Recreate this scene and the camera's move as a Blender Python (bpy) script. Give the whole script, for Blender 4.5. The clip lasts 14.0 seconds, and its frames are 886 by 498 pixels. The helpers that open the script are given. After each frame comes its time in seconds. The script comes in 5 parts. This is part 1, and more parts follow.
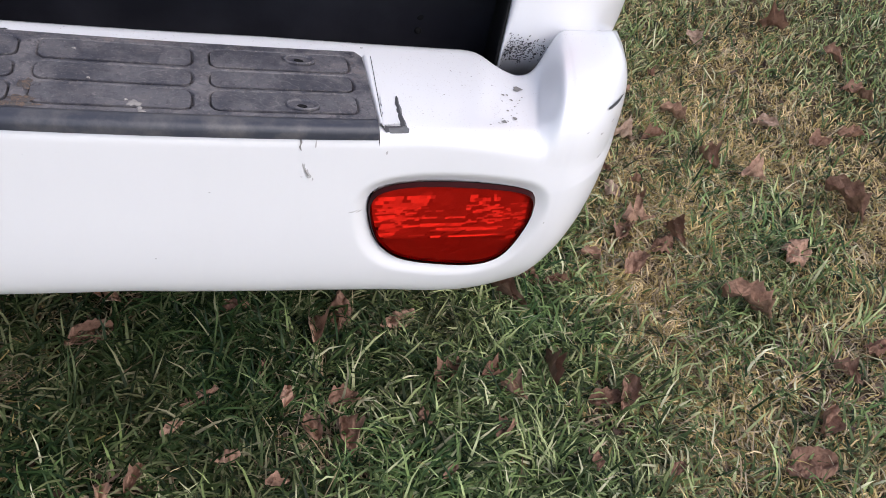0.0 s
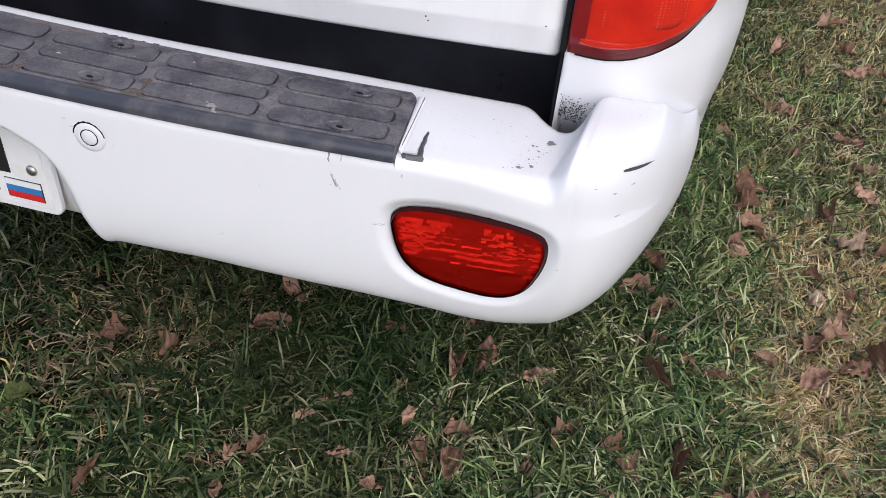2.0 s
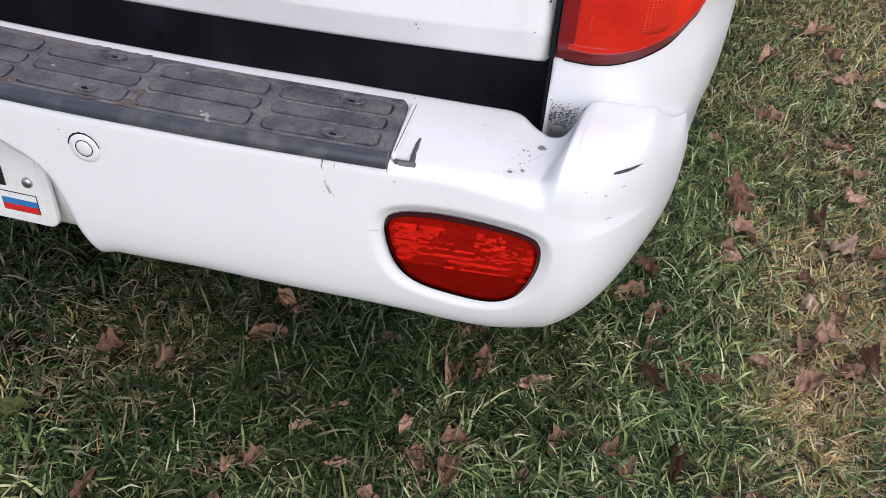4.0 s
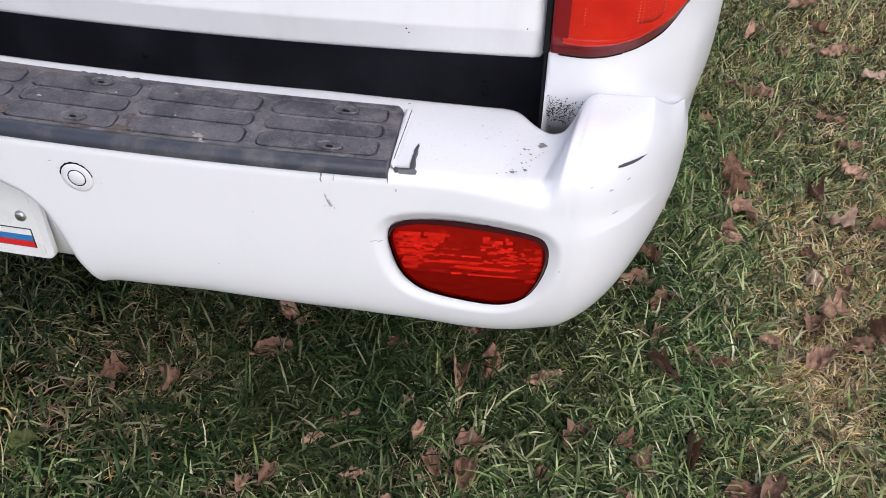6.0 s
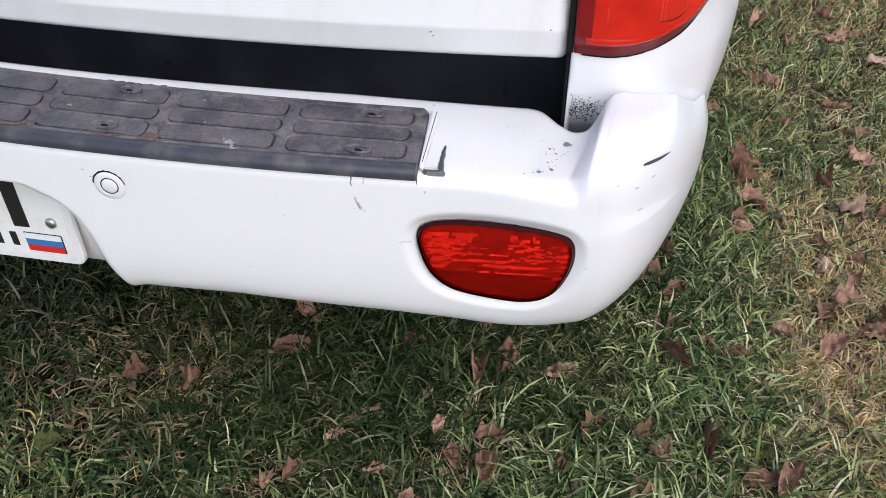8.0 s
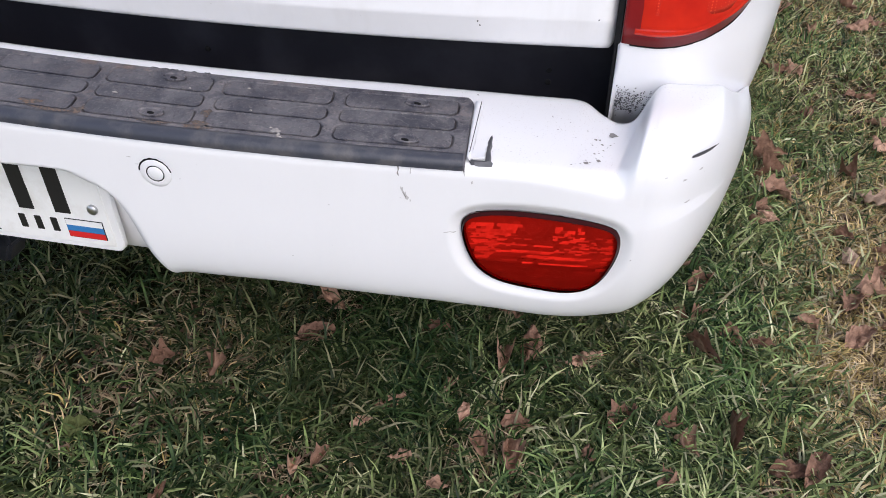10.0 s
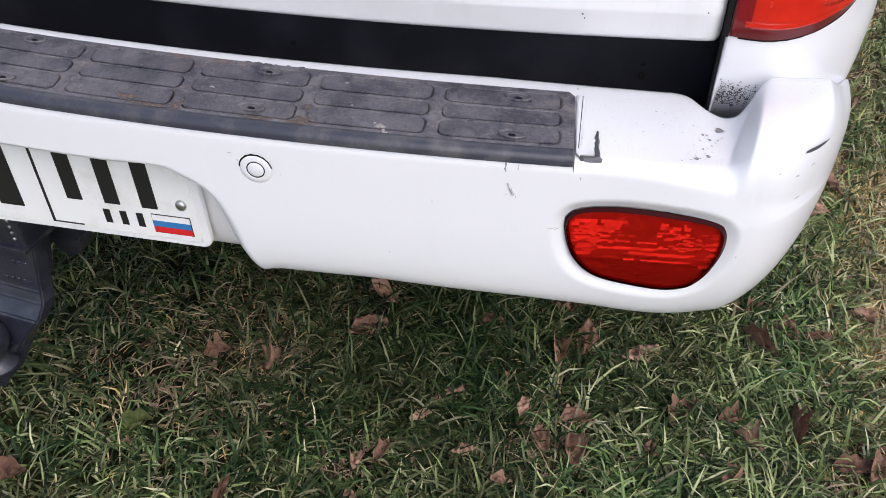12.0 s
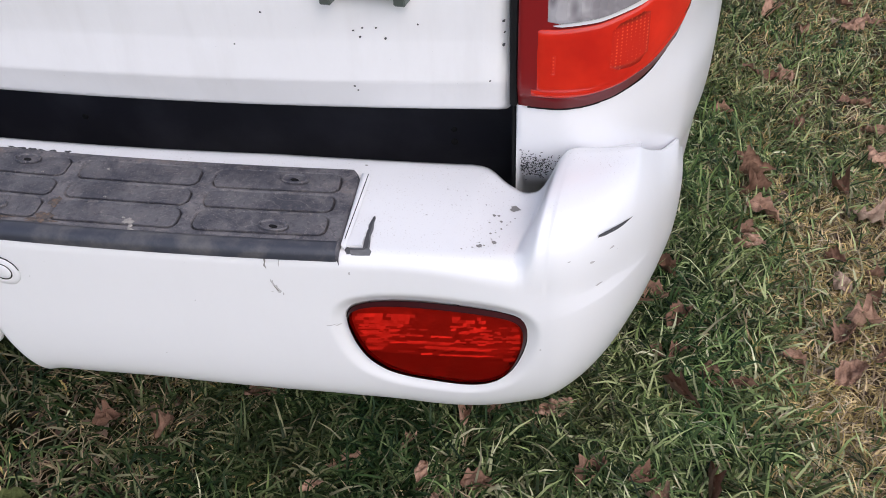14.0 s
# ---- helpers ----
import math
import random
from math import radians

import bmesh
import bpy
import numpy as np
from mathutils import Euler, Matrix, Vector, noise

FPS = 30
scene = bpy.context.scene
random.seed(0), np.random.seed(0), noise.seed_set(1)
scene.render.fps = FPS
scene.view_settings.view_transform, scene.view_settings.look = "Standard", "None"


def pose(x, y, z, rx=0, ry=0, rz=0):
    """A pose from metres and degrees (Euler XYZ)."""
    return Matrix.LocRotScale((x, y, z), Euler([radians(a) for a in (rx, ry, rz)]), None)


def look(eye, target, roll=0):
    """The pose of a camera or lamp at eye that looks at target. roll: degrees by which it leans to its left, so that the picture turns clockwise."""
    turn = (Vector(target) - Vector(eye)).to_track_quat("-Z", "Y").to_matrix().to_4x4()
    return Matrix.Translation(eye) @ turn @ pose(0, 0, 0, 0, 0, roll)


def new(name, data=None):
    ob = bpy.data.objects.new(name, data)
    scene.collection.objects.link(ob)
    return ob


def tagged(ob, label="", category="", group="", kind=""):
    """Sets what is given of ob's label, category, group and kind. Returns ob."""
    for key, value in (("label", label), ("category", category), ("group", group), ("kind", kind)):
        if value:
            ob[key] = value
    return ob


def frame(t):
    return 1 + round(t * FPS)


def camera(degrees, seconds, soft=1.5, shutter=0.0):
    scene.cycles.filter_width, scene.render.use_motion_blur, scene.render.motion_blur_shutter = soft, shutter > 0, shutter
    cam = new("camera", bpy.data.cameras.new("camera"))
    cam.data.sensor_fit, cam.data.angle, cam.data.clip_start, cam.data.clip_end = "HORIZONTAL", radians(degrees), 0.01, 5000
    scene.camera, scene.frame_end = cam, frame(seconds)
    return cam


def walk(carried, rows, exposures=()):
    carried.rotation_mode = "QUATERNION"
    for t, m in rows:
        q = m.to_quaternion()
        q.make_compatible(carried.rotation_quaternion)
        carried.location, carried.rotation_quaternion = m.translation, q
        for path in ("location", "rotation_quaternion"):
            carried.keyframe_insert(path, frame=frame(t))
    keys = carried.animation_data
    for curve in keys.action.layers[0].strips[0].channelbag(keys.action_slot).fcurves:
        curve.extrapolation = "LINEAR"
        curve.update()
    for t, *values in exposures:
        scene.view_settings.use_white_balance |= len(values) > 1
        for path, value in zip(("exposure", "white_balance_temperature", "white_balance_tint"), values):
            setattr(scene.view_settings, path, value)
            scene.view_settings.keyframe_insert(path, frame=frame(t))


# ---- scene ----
from mathutils.bvhtree import BVHTree
cam = camera(56.2, 14.0, soft=0.6)
PATH = [
    (0, (0.572, -0.403, 0.905), (0.808, 1.073, -0.424), 12.3),
    (0.3, (0.587, -0.393, 0.914), (0.813, 1.100, -0.397), 11.5),
    (0.5, (0.625, -0.376, 0.921), (0.798, 1.118, -0.397), 10.7),
    (0.7, (0.687, -0.367, 0.925), (0.659, 1.147, -0.382), 6.3),
    (0.8, (0.717, -0.368, 0.924), (0.563, 1.133, -0.388), 4.7),
    (0.9, (0.745, -0.386, 0.937), (0.415, 1.098, -0.362), 3.3),
    (1, (0.769, -0.397, 0.947), (0.293, 1.056, -0.342), 2.5),
    (1.2, (0.787, -0.408, 0.943), (0.286, 1.042, -0.340), 3.4),
    (1.5, (0.797, -0.423, 0.936), (0.3, 1.031, -0.343), 5.1),
    (2, (0.793, -0.439, 0.941), (0.284, 1.025, -0.323), 5.1),
    (2.5, (0.794, -0.447, 0.939), (0.285, 1.03, -0.31), 5.2),
    (3, (0.798, -0.45, 0.94), (0.292, 1.034, -0.303), 5.4),
    (5.5, (0.794, -0.438, 0.938), (0.292, 1.055, -0.295), 1.6),
    (6, (0.785, -0.437, 0.938), (0.291, 1.049, -0.306), 0.8),
    (6.5, (0.78, -0.44, 0.941), (0.289, 1.037, -0.314), 0.2),
    (7, (0.775, -0.447, 0.946), (0.283, 1.025, -0.316), -0.4),
    (7.5, (0.768, -0.448, 0.948), (0.278, 1.023, -0.316), -0.4),
    (8, (0.766, -0.447, 0.95), (0.274, 1.025, -0.312), -0.4),
    (10.5, (0.73, -0.456, 0.954), (0.229, 0.985, -0.338), -0.2),
    (11, (0.72, -0.457, 0.96), (0.212, 0.979, -0.335), -0.4),
    (11.5, (0.688, -0.465, 0.955), (0.181, 0.966, -0.347), -0.5),
    (12, (0.662, -0.47, 0.952), (0.156, 0.958, -0.355), -0.6),
    (12.5, (0.656, -0.468, 0.951), (0.161, 0.96, -0.358), -1.0),
    (12.8, (0.691, -0.451, 0.946), (0.200, 0.986, -0.356), -1.9),
    (13, (0.721, -0.438, 0.952), (0.225, 0.999, -0.347), -2.5),
    (13.2, (0.762, -0.416, 0.952), (0.250, 1.023, -0.339), -3.1),
    (13.5, (0.797, -0.389, 0.957), (0.262, 1.046, -0.33), -3.3),
    (13.7, (0.807, -0.367, 0.954), (0.260, 1.066, -0.330), -3.6),
    (14, (0.797, -0.328, 0.951), (0.248, 1.1, -0.337), -3.6),
]
EXPOSURE = [(0, 0.73), (0.5, 0.68), (1.0, 0.53), (1.5, 0.62), (2.5, 0.68), (5.5, 0.71), (10.5, 0.75), (13.0, 0.73), (13.5, 0.67), (14, 0.58)]
walk(cam, [(t, look(eye, target, roll)) for t, eye, target, roll in PATH], EXPOSURE)

# ---------------------------------------------------------------- light
SUN_EL, SUN_AZ = 46.0, 138.0     # degrees; azimuth from +y towards +x
world = bpy.data.worlds.new("overcast_sky")
scene.world = world
world.use_nodes = True
wn = world.node_tree
sky = wn.nodes.new("ShaderNodeTexSky")
sky.sky_type, sky.sun_disc = "NISHITA", False
sky.sun_elevation, sky.sun_rotation = radians(SUN_EL), radians(SUN_AZ)
sky.air_density, sky.dust_density, sky.ozone_density = 1.0, 2.0, 1.5
grey = wn.nodes.new("ShaderNodeHueSaturation")
grey.inputs["Saturation"].default_value = 0.76
wn.links.new(sky.outputs[0], grey.inputs["Color"])
cast = wn.nodes.new("ShaderNodeMix")
cast.data_type, cast.blend_type = "RGBA", "MULTIPLY"
cast.inputs["Factor"].default_value = 1.0
wn.links.new(grey.outputs[0], cast.inputs[6])
cast.inputs[7].default_value = (1.01, 0.99, 1.015, 1)
wn.links.new(cast.outputs[2], wn.nodes["Background"].inputs[0])
wn.nodes["Background"].inputs[1].default_value = 0.15
sun = new("sun", bpy.data.lights.new("sun", "SUN"))
sun.data.energy, sun.data.angle, sun.data.color = 0.75, radians(50), (1.0, 0.95, 0.94)
az, el = radians(SUN_AZ), radians(SUN_EL)
sun.matrix_world = look((4 * math.sin(az) * math.cos(el), 4 * math.cos(az) * math.cos(el), 4 * math.sin(el)), (0, 0, 0))

# ---------------------------------------------------------------- materials


class Mat:
    """A node material under construction."""

    def __init__(self, name, base=(0.8, 0.8, 0.8), rough=0.5, metal=0.0, coat=0.0, spec=0.5):
        self.m = bpy.data.materials.new(name)
        self.m.use_nodes = True
        self.t = self.m.node_tree
        self.b = self.t.nodes["Principled BSDF"]
        self.b.inputs["Base Color"].default_value = (*base, 1)
        self.b.inputs["Roughness"].default_value = rough
        self.b.inputs["Metallic"].default_value = metal
        self.b.inputs["Coat Weight"].default_value = coat
        self.b.inputs["Coat Roughness"].default_value = 0.05
        self.b.inputs["Specular IOR Level"].default_value = spec
        self.geo = self.t.nodes.new("ShaderNodeNewGeometry")

    def node(self, kind, **inputs):
        n = self.t.nodes.new(kind)
        for k, v in inputs.items():
            self.put(n.inputs[k.replace("_", " ")], v)
        return n

    def put(self, socket, v):
        if isinstance(v, bpy.types.NodeSocket):
            self.t.links.new(v, socket)
        else:
            socket.default_value = v

    def noise(self, scale, detail=4, rough=0.55, stretch=(1, 1, 1)):
        mp = self.node("ShaderNodeMapping", Vector=self.geo.outputs["Position"], Scale=stretch)
        return self.node("ShaderNodeTexNoise", Vector=mp.outputs[0], Scale=scale, Detail=detail, Roughness=rough).outputs["Fac"]

    def ramp(self, fac, *stops):
        r = self.node("ShaderNodeValToRGB", Fac=fac)
        e = r.color_ramp.elements
        while len(e) < len(stops):
            e.new(0.5)
        for el_, (p, c) in zip(e, stops):
            el_.position = p
            el_.color = (*c, 1) if isinstance(c, tuple) else (c, c, c, 1)
        return r.outputs["Color"]

    def mix(self, fac, a, b, mode="MIX"):
        n = self.t.nodes.new("ShaderNodeMix")
        n.data_type, n.blend_type = "RGBA", mode
        self.put(n.inputs[0], fac)
        self.put(n.inputs[6], a if not isinstance(a, tuple) else (*a, 1))
        self.put(n.inputs[7], b if not isinstance(b, tuple) else (*b, 1))
        return n.outputs[2]

    def math(self, op, a, b=0.0):
        n = self.t.nodes.new("ShaderNodeMath")
        n.operation = op
        self.put(n.inputs[0], a)
        self.put(n.inputs[1], b)
        return n.outputs[0]

    def bump(self, height, strength=0.3, distance=0.001):
        n = self.node("ShaderNodeBump", Height=height, Strength=strength, Distance=distance)
        self.put(self.b.inputs["Normal"], n.outputs[0])
        return self

    def color(self, v):
        self.put(self.b.inputs["Base Color"], v)
        return self

    def rough(self, v):
        self.put(self.b.inputs["Roughness"], v)
        return self


def white_paint(name, dirt=0.5):
    """White car paint, lightly soiled, with small dark specks."""
    k = Mat(name, (0.76, 0.76, 0.77), 0.32, 0.0, 0.5)
    film = k.ramp(k.noise(9, 6, 0.62), (0.42, 0.0), (0.75, 1.0))
    streak = k.ramp(k.noise(26, 5, 0.6, (1, 1, 0.16)), (0.50, 0.0), (0.74, 1.0))
    soil = k.math("MULTIPLY", k.math("ADD", k.math("MULTIPLY", film, 0.5), k.math("MULTIPLY", streak, 0.6)), dirt * 0.35)
    col = k.mix(soil, (0.755, 0.755, 0.775), (0.47, 0.46, 0.44))
    fleck = k.ramp(k.noise(420, 2, 0.5), (0.765, 0.0), (0.80, 1.0))
    patchy = k.ramp(k.noise(14, 3), (0.46, 0.0), (0.66, 1.0))
    col = k.mix(k.math("MULTIPLY", k.math("MULTIPLY", fleck, patchy), 0.7), col, (0.16, 0.14, 0.12))
    level = k.node("ShaderNodeSeparateXYZ", Vector=k.geo.outputs["Normal"]).outputs["Z"]
    lying = k.ramp(level, (0.80, 0.0), (0.97, 1.0))      # road dust settles on what lies flat
    speck = k.ramp(k.noise(760, 3, 0.6), (0.635, 0.0), (0.675, 1.0))
    settled = k.ramp(k.noise(22, 5, 0.6), (0.42, 0.15), (0.62, 1.0))
    col = k.mix(k.math("MULTIPLY", lying, 0.16), col, (0.60, 0.57, 0.53))
    col = k.mix(k.math("MULTIPLY", k.math("MULTIPLY", speck, settled), k.math("MULTIPLY", lying, 0.6)), col, (0.30, 0.25, 0.21))
    k.color(col)
    k.rough(k.mix(film, (0.30, 0.30, 0.30), (0.38, 0.38, 0.38)))
    return k.m


PAINT = white_paint("white_paint", 0.22)
PAINT_GATE = white_paint("white_paint_soiled", 0.9)


def rubber(name, dusty):
    """Weathered black plastic; dusty says how much dirt has settled on it."""
    k = Mat(name, (0.05, 0.05, 0.055), 0.5, 0, 0, 0.4)
    dust = k.ramp(k.noise(26, 10, 0.72), (0.43, 0.0), (0.58, 1.0))
    crust = k.ramp(k.noise(64, 12, 0.78), (0.50, 0.0), (0.565, 1.0))
    smear = k.ramp(k.noise(150, 9, 0.75), (0.55, 0.0), (0.64, 1.0))
    fine = k.ramp(k.noise(430, 6, 0.75), (0.56, 0.0), (0.66, 1.0))
    pit = k.ramp(k.noise(240, 8, 0.75), (0.36, 1.0), (0.46, 0.0))
    rust = k.ramp(k.noise(15, 10, 0.74), (0.56, 0.0), (0.68, 1.0))
    wisp = k.ramp(k.noise(34, 2, 0.45, (1, 1.6, 1)), (0.47, 0.0), (0.500, 1.0), (0.506, 0.0))
    worn = k.ramp(k.noise(11, 4, 0.6), (0.46, 0.0), (0.60, 1.0))
    col = k.mix(k.math("MULTIPLY", dust, 0.45 + 0.40 * dusty), (0.040, 0.040, 0.052), (0.155, 0.146, 0.154))
    col = k.mix(k.math("MULTIPLY", crust, 0.28 + 0.32 * dusty), col, (0.205, 0.186, 0.186))
    col = k.mix(k.math("MULTIPLY", smear, 0.20 + 0.25 * dusty), col, (0.19, 0.165, 0.155))
    col = k.mix(k.math("MULTIPLY", fine, 0.34 + 0.26 * dusty), col, (0.33, 0.29, 0.27))
    col = k.mix(k.math("MULTIPLY", pit, 0.6), col, (0.022, 0.022, 0.030))
    col = k.mix(k.math("MULTIPLY", k.math("MULTIPLY", wisp, worn), 0.25), col, (0.30, 0.27, 0.26))
    col = k.mix(k.math("MULTIPLY", rust, 0.04 + 0.55 * dusty), col, (0.22, 0.120, 0.062))
    k.color(col)
    k.rough(k.mix(crust, (0.38, 0.38, 0.38), (0.80, 0.80, 0.80)))
    k.bump(k.mix(0.5, k.noise(1100, 4), crust), 0.35, 0.0004)
    return k.m


RUBBER = rubber("weathered_black_plastic", 0.12)
RUBBER_DUSTY = rubber("dusty_black_plastic", 0.62)
k = Mat("smooth_black_plastic", (0.04, 0.045, 0.065), 0.42, 0, 0, 0.45)
k.color(k.mix(k.ramp(k.noise(30, 8, 0.7), (0.45, 0.0), (0.70, 1.0)), (0.036, 0.039, 0.053), (0.115, 0.108, 0.108)))
k.bump(k.noise(900, 4), 0.2, 0.0003)
RUBBER_SMOOTH = k.m
k = Mat("rusty_dirt", (0.22, 0.13, 0.08), 0.9, 0, 0, 0.1)
k.color(k.mix(k.ramp(k.noise(330, 9, 0.78), (0.46, 0.0), (0.60, 1.0)), (0.080, 0.074, 0.074), (0.18, 0.122, 0.090)))
k.bump(k.noise(700, 4), 0.5, 0.0006)
RUST = k.m
k = Mat("pale_splash", (0.42, 0.40, 0.38), 0.85, 0, 0, 0.1)
k.color(k.mix(k.noise(500, 4), (0.16, 0.15, 0.145), (0.40, 0.375, 0.35)))
DROPPING = k.m
k = Mat("black_sill_plastic", (0.010, 0.010, 0.012), 0.45, 0, 0, 0.35)
k.color(k.mix(k.ramp(k.noise(20, 6), (0.45, 0.0), (0.8, 1.0)), (0.013, 0.013, 0.019), (0.032, 0.032, 0.042)))
k.bump(k.noise(600, 3), 0.15, 0.0003)
BLACK = k.m
k = Mat("bare_grey_plastic", (0.10, 0.10, 0.105), 0.7)
k.color(k.mix(k.noise(160, 4), (0.05, 0.05, 0.055), (0.20, 0.20, 0.205)))
BARE = k.m
k = Mat("dark_scratch", (0.05, 0.05, 0.055), 0.7)
SCRATCH = k.m
k = Mat("chip_dirt", (0.22, 0.21, 0.20), 0.85)
CHIP = k.m
NICK = Mat("paint_nick", (0.46, 0.45, 0.45), 0.8).m


k = Mat("red_fog_lens", (0.47, 0.011, 0.006), 0.26, 0, 0.0)
k.b.inputs["Transmission Weight"].default_value = 1.0
k.b.inputs["IOR"].default_value = 1.12
FOGRED = k.m
# one reflector in two greys: the brighter one holds the sky's reflection
FACET_BRIGHT = Mat("facet_bright", (0.88, 0.87, 0.85), 0.5, 1.0).m
FACET_DIM = Mat("facet_dim", (0.64, 0.62, 0.61), 0.5, 1.0).m
k = Mat("red_lens_dark", (0.20, 0.009, 0.011), 0.30, 0, 0.15, 0.3)
REDDARK = k.m
BEZEL = Mat("red_lens_rim", (0.030, 0.004, 0.005), 0.35, 0, 0, 0.10).m
k = Mat("red_lens_bright", (0.72, 0.025, 0.012), 0.16, 0, 0.35)
k.color(k.mix(k.ramp(k.noise(22, 4), (0.3, 0.0), (0.7, 1.0)), (0.46, 0.012, 0.007), (0.68, 0.026, 0.011)))
REDBRIGHT = k.m
k = Mat("red_retro_reflector", (0.8, 0.05, 0.02), 0.15, 0, 1.0)
vor = k.node("ShaderNodeTexVoronoi", Vector=k.geo.outputs["Position"], Scale=430.0)
vor.inputs["Randomness"].default_value = 0.15
k.color(k.ramp(vor.outputs["Distance"], (0.12, (0.76, 0.070, 0.028)), (0.38, (0.52, 0.016, 0.009))))
REDRETRO = k.m
k = Mat("clear_lamp_lens", (0.55, 0.55, 0.57), 0.10, 0.25, 1.0)
tall = k.node("ShaderNodeVectorMath", **{})
tall.operation = "MULTIPLY"
k.put(tall.inputs[0], k.geo.outputs["Position"])
tall.inputs[1].default_value = (1.0, 1.0, 0.42)
vor = k.node("ShaderNodeTexVoronoi", Vector=tall.outputs["Vector"], Scale=140.0)
vor.inputs["Randomness"].default_value = 0.45
k.color(k.mix(k.ramp(k.noise(45, 3), (0.4, 0.0), (0.6, 1.0)), k.ramp(vor.outputs["Distance"], (0.04, (0.85, 0.84, 0.87)), (0.22, (0.26, 0.24, 0.27)), (0.5, (0.52, 0.50, 0.53))), (0.30, 0.28, 0.31)))
k.bump(vor.outputs["Distance"], 0.8, 0.003)
CLEAR = k.m
SEAL = Mat("black_seal", (0.010, 0.010, 0.011), 0.7, 0, 0, 0.12).m
k = Mat("plate_white", (0.78, 0.78, 0.77), 0.38, 0, 0.2)
k.color(k.mix(k.ramp(k.noise(24, 6, 0.65), (0.5, 0.0), (0.8, 1.0)), (0.78, 0.78, 0.77), (0.60, 0.58, 0.54)))
PLATE = k.m
PLATEFRAME = Mat("plate_frame_plastic", (0.74, 0.74, 0.74), 0.35).m
INK = Mat("plate_ink_black", (0.012, 0.012, 0.013), 0.4).m
FLAGBLUE = Mat("ink_blue", (0.03, 0.17, 0.42), 0.4).m
FLAGRED = Mat("ink_red", (0.60, 0.018, 0.02), 0.4).m
k = Mat("screw_steel", (0.55, 0.55, 0.56), 0.35, 1.0)
STEEL = k.m
k = Mat("dirty_screw", (0.05, 0.045, 0.04), 0.6, 0.5)
DARKSCREW = k.m
k = Mat("tow_bar_enamel", (0.018, 0.019, 0.026), 0.38, 0, 0.25)
k.color(k.mix(k.ramp(k.noise(40, 7, 0.7), (0.45, 0.0), (0.75, 1.0)), (0.014, 0.016, 0.026), (0.045, 0.046, 0.056)))
k.bump(k.noise(220, 4), 0.3, 0.001)
TOW = k.m
TYRE = Mat("tyre_rubber", (0.02, 0.02, 0.02), 0.8).m
RIM = Mat("alloy_rim", (0.45, 0.45, 0.46), 0.35, 0.9).m
GLASS = Mat("dark_window_glass", (0.02, 0.022, 0.025), 0.05, 0, 1.0).m
k = Mat("tailgate_badge", (0.10, 0.12, 0.11), 0.4, 0.3)
BADGE = k.m


def grass_material(name, stops, far):
    k = Mat(name, (0.07, 0.13, 0.03), 0.5, 0, 0, 0.16)
    r = k.geo.outputs["Random Per Island"]
    col = k.ramp(r, *stops)
    patch = k.ramp(k.noise(3.2, 4, 0.6), (0.36, 0.0), (0.66, 1.0))
    tint = k.ramp(r, (0.0, far[0]), (0.5, far[1]), (1.0, far[2]))
    col = k.mix(k.math("MULTIPLY", patch, 0.75), col, tint)
    tuft = k.ramp(k.noise(24, 4, 0.65), (0.30, 0.50), (0.50, 1.0), (0.70, 1.40))
    k.color(k.mix(1.0, col, tuft, "MULTIPLY"))
    k.b.inputs["Subsurface Weight"].default_value = 0.0
    return k.m


# the shade by the bumper is put into this dark green, open light into a paler
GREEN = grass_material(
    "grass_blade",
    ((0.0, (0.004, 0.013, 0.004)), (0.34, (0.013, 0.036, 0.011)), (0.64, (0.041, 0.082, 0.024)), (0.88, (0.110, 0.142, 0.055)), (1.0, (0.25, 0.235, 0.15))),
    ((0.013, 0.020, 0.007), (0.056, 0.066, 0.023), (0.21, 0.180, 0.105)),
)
OLIVE = grass_material(
    "yellowing_grass_blade",
    ((0.0, (0.12, 0.092, 0.034)), (0.25, (0.27, 0.208, 0.070)), (0.6, (0.54, 0.405, 0.165)), (1.0, (0.76, 0.60, 0.35))),
    ((0.08, 0.048, 0.022), (0.34, 0.240, 0.098), (0.60, 0.45, 0.25)),
)
LIGHT_GREEN = grass_material(
    "light_grass_blade",
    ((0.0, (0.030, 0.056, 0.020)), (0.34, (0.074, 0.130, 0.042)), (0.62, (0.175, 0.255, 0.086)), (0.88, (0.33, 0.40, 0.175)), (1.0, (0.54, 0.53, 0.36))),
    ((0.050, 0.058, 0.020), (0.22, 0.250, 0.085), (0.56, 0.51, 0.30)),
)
LITTER = grass_material(
    "leaf_crumbs",
    ((0.0, (0.035, 0.020, 0.015)), (0.5, (0.10, 0.060, 0.044)), (1.0, (0.25, 0.175, 0.135))),
    ((0.045, 0.028, 0.020), (0.11, 0.070, 0.050), (0.24, 0.17, 0.125)),
)
STRAW = grass_material(
    "dry_grass_blade",
    ((0.0, (0.14, 0.090, 0.058)), (0.4, (0.32, 0.24, 0.15)), (0.75, (0.42, 0.32, 0.21)), (1.0, (0.52, 0.43, 0.31))),
    ((0.12, 0.075, 0.045), (0.33, 0.26, 0.15), (0.54, 0.46, 0.31)),
)
k = Mat("lawn_soil", (0.06, 0.05, 0.03), 0.95, 0, 0, 0.05)
# the darkness of the gaps between blades is put into this near-black base
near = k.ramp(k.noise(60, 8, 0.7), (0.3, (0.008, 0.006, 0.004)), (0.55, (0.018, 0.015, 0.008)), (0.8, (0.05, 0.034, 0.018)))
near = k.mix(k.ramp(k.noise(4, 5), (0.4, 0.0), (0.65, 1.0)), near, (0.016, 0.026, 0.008))
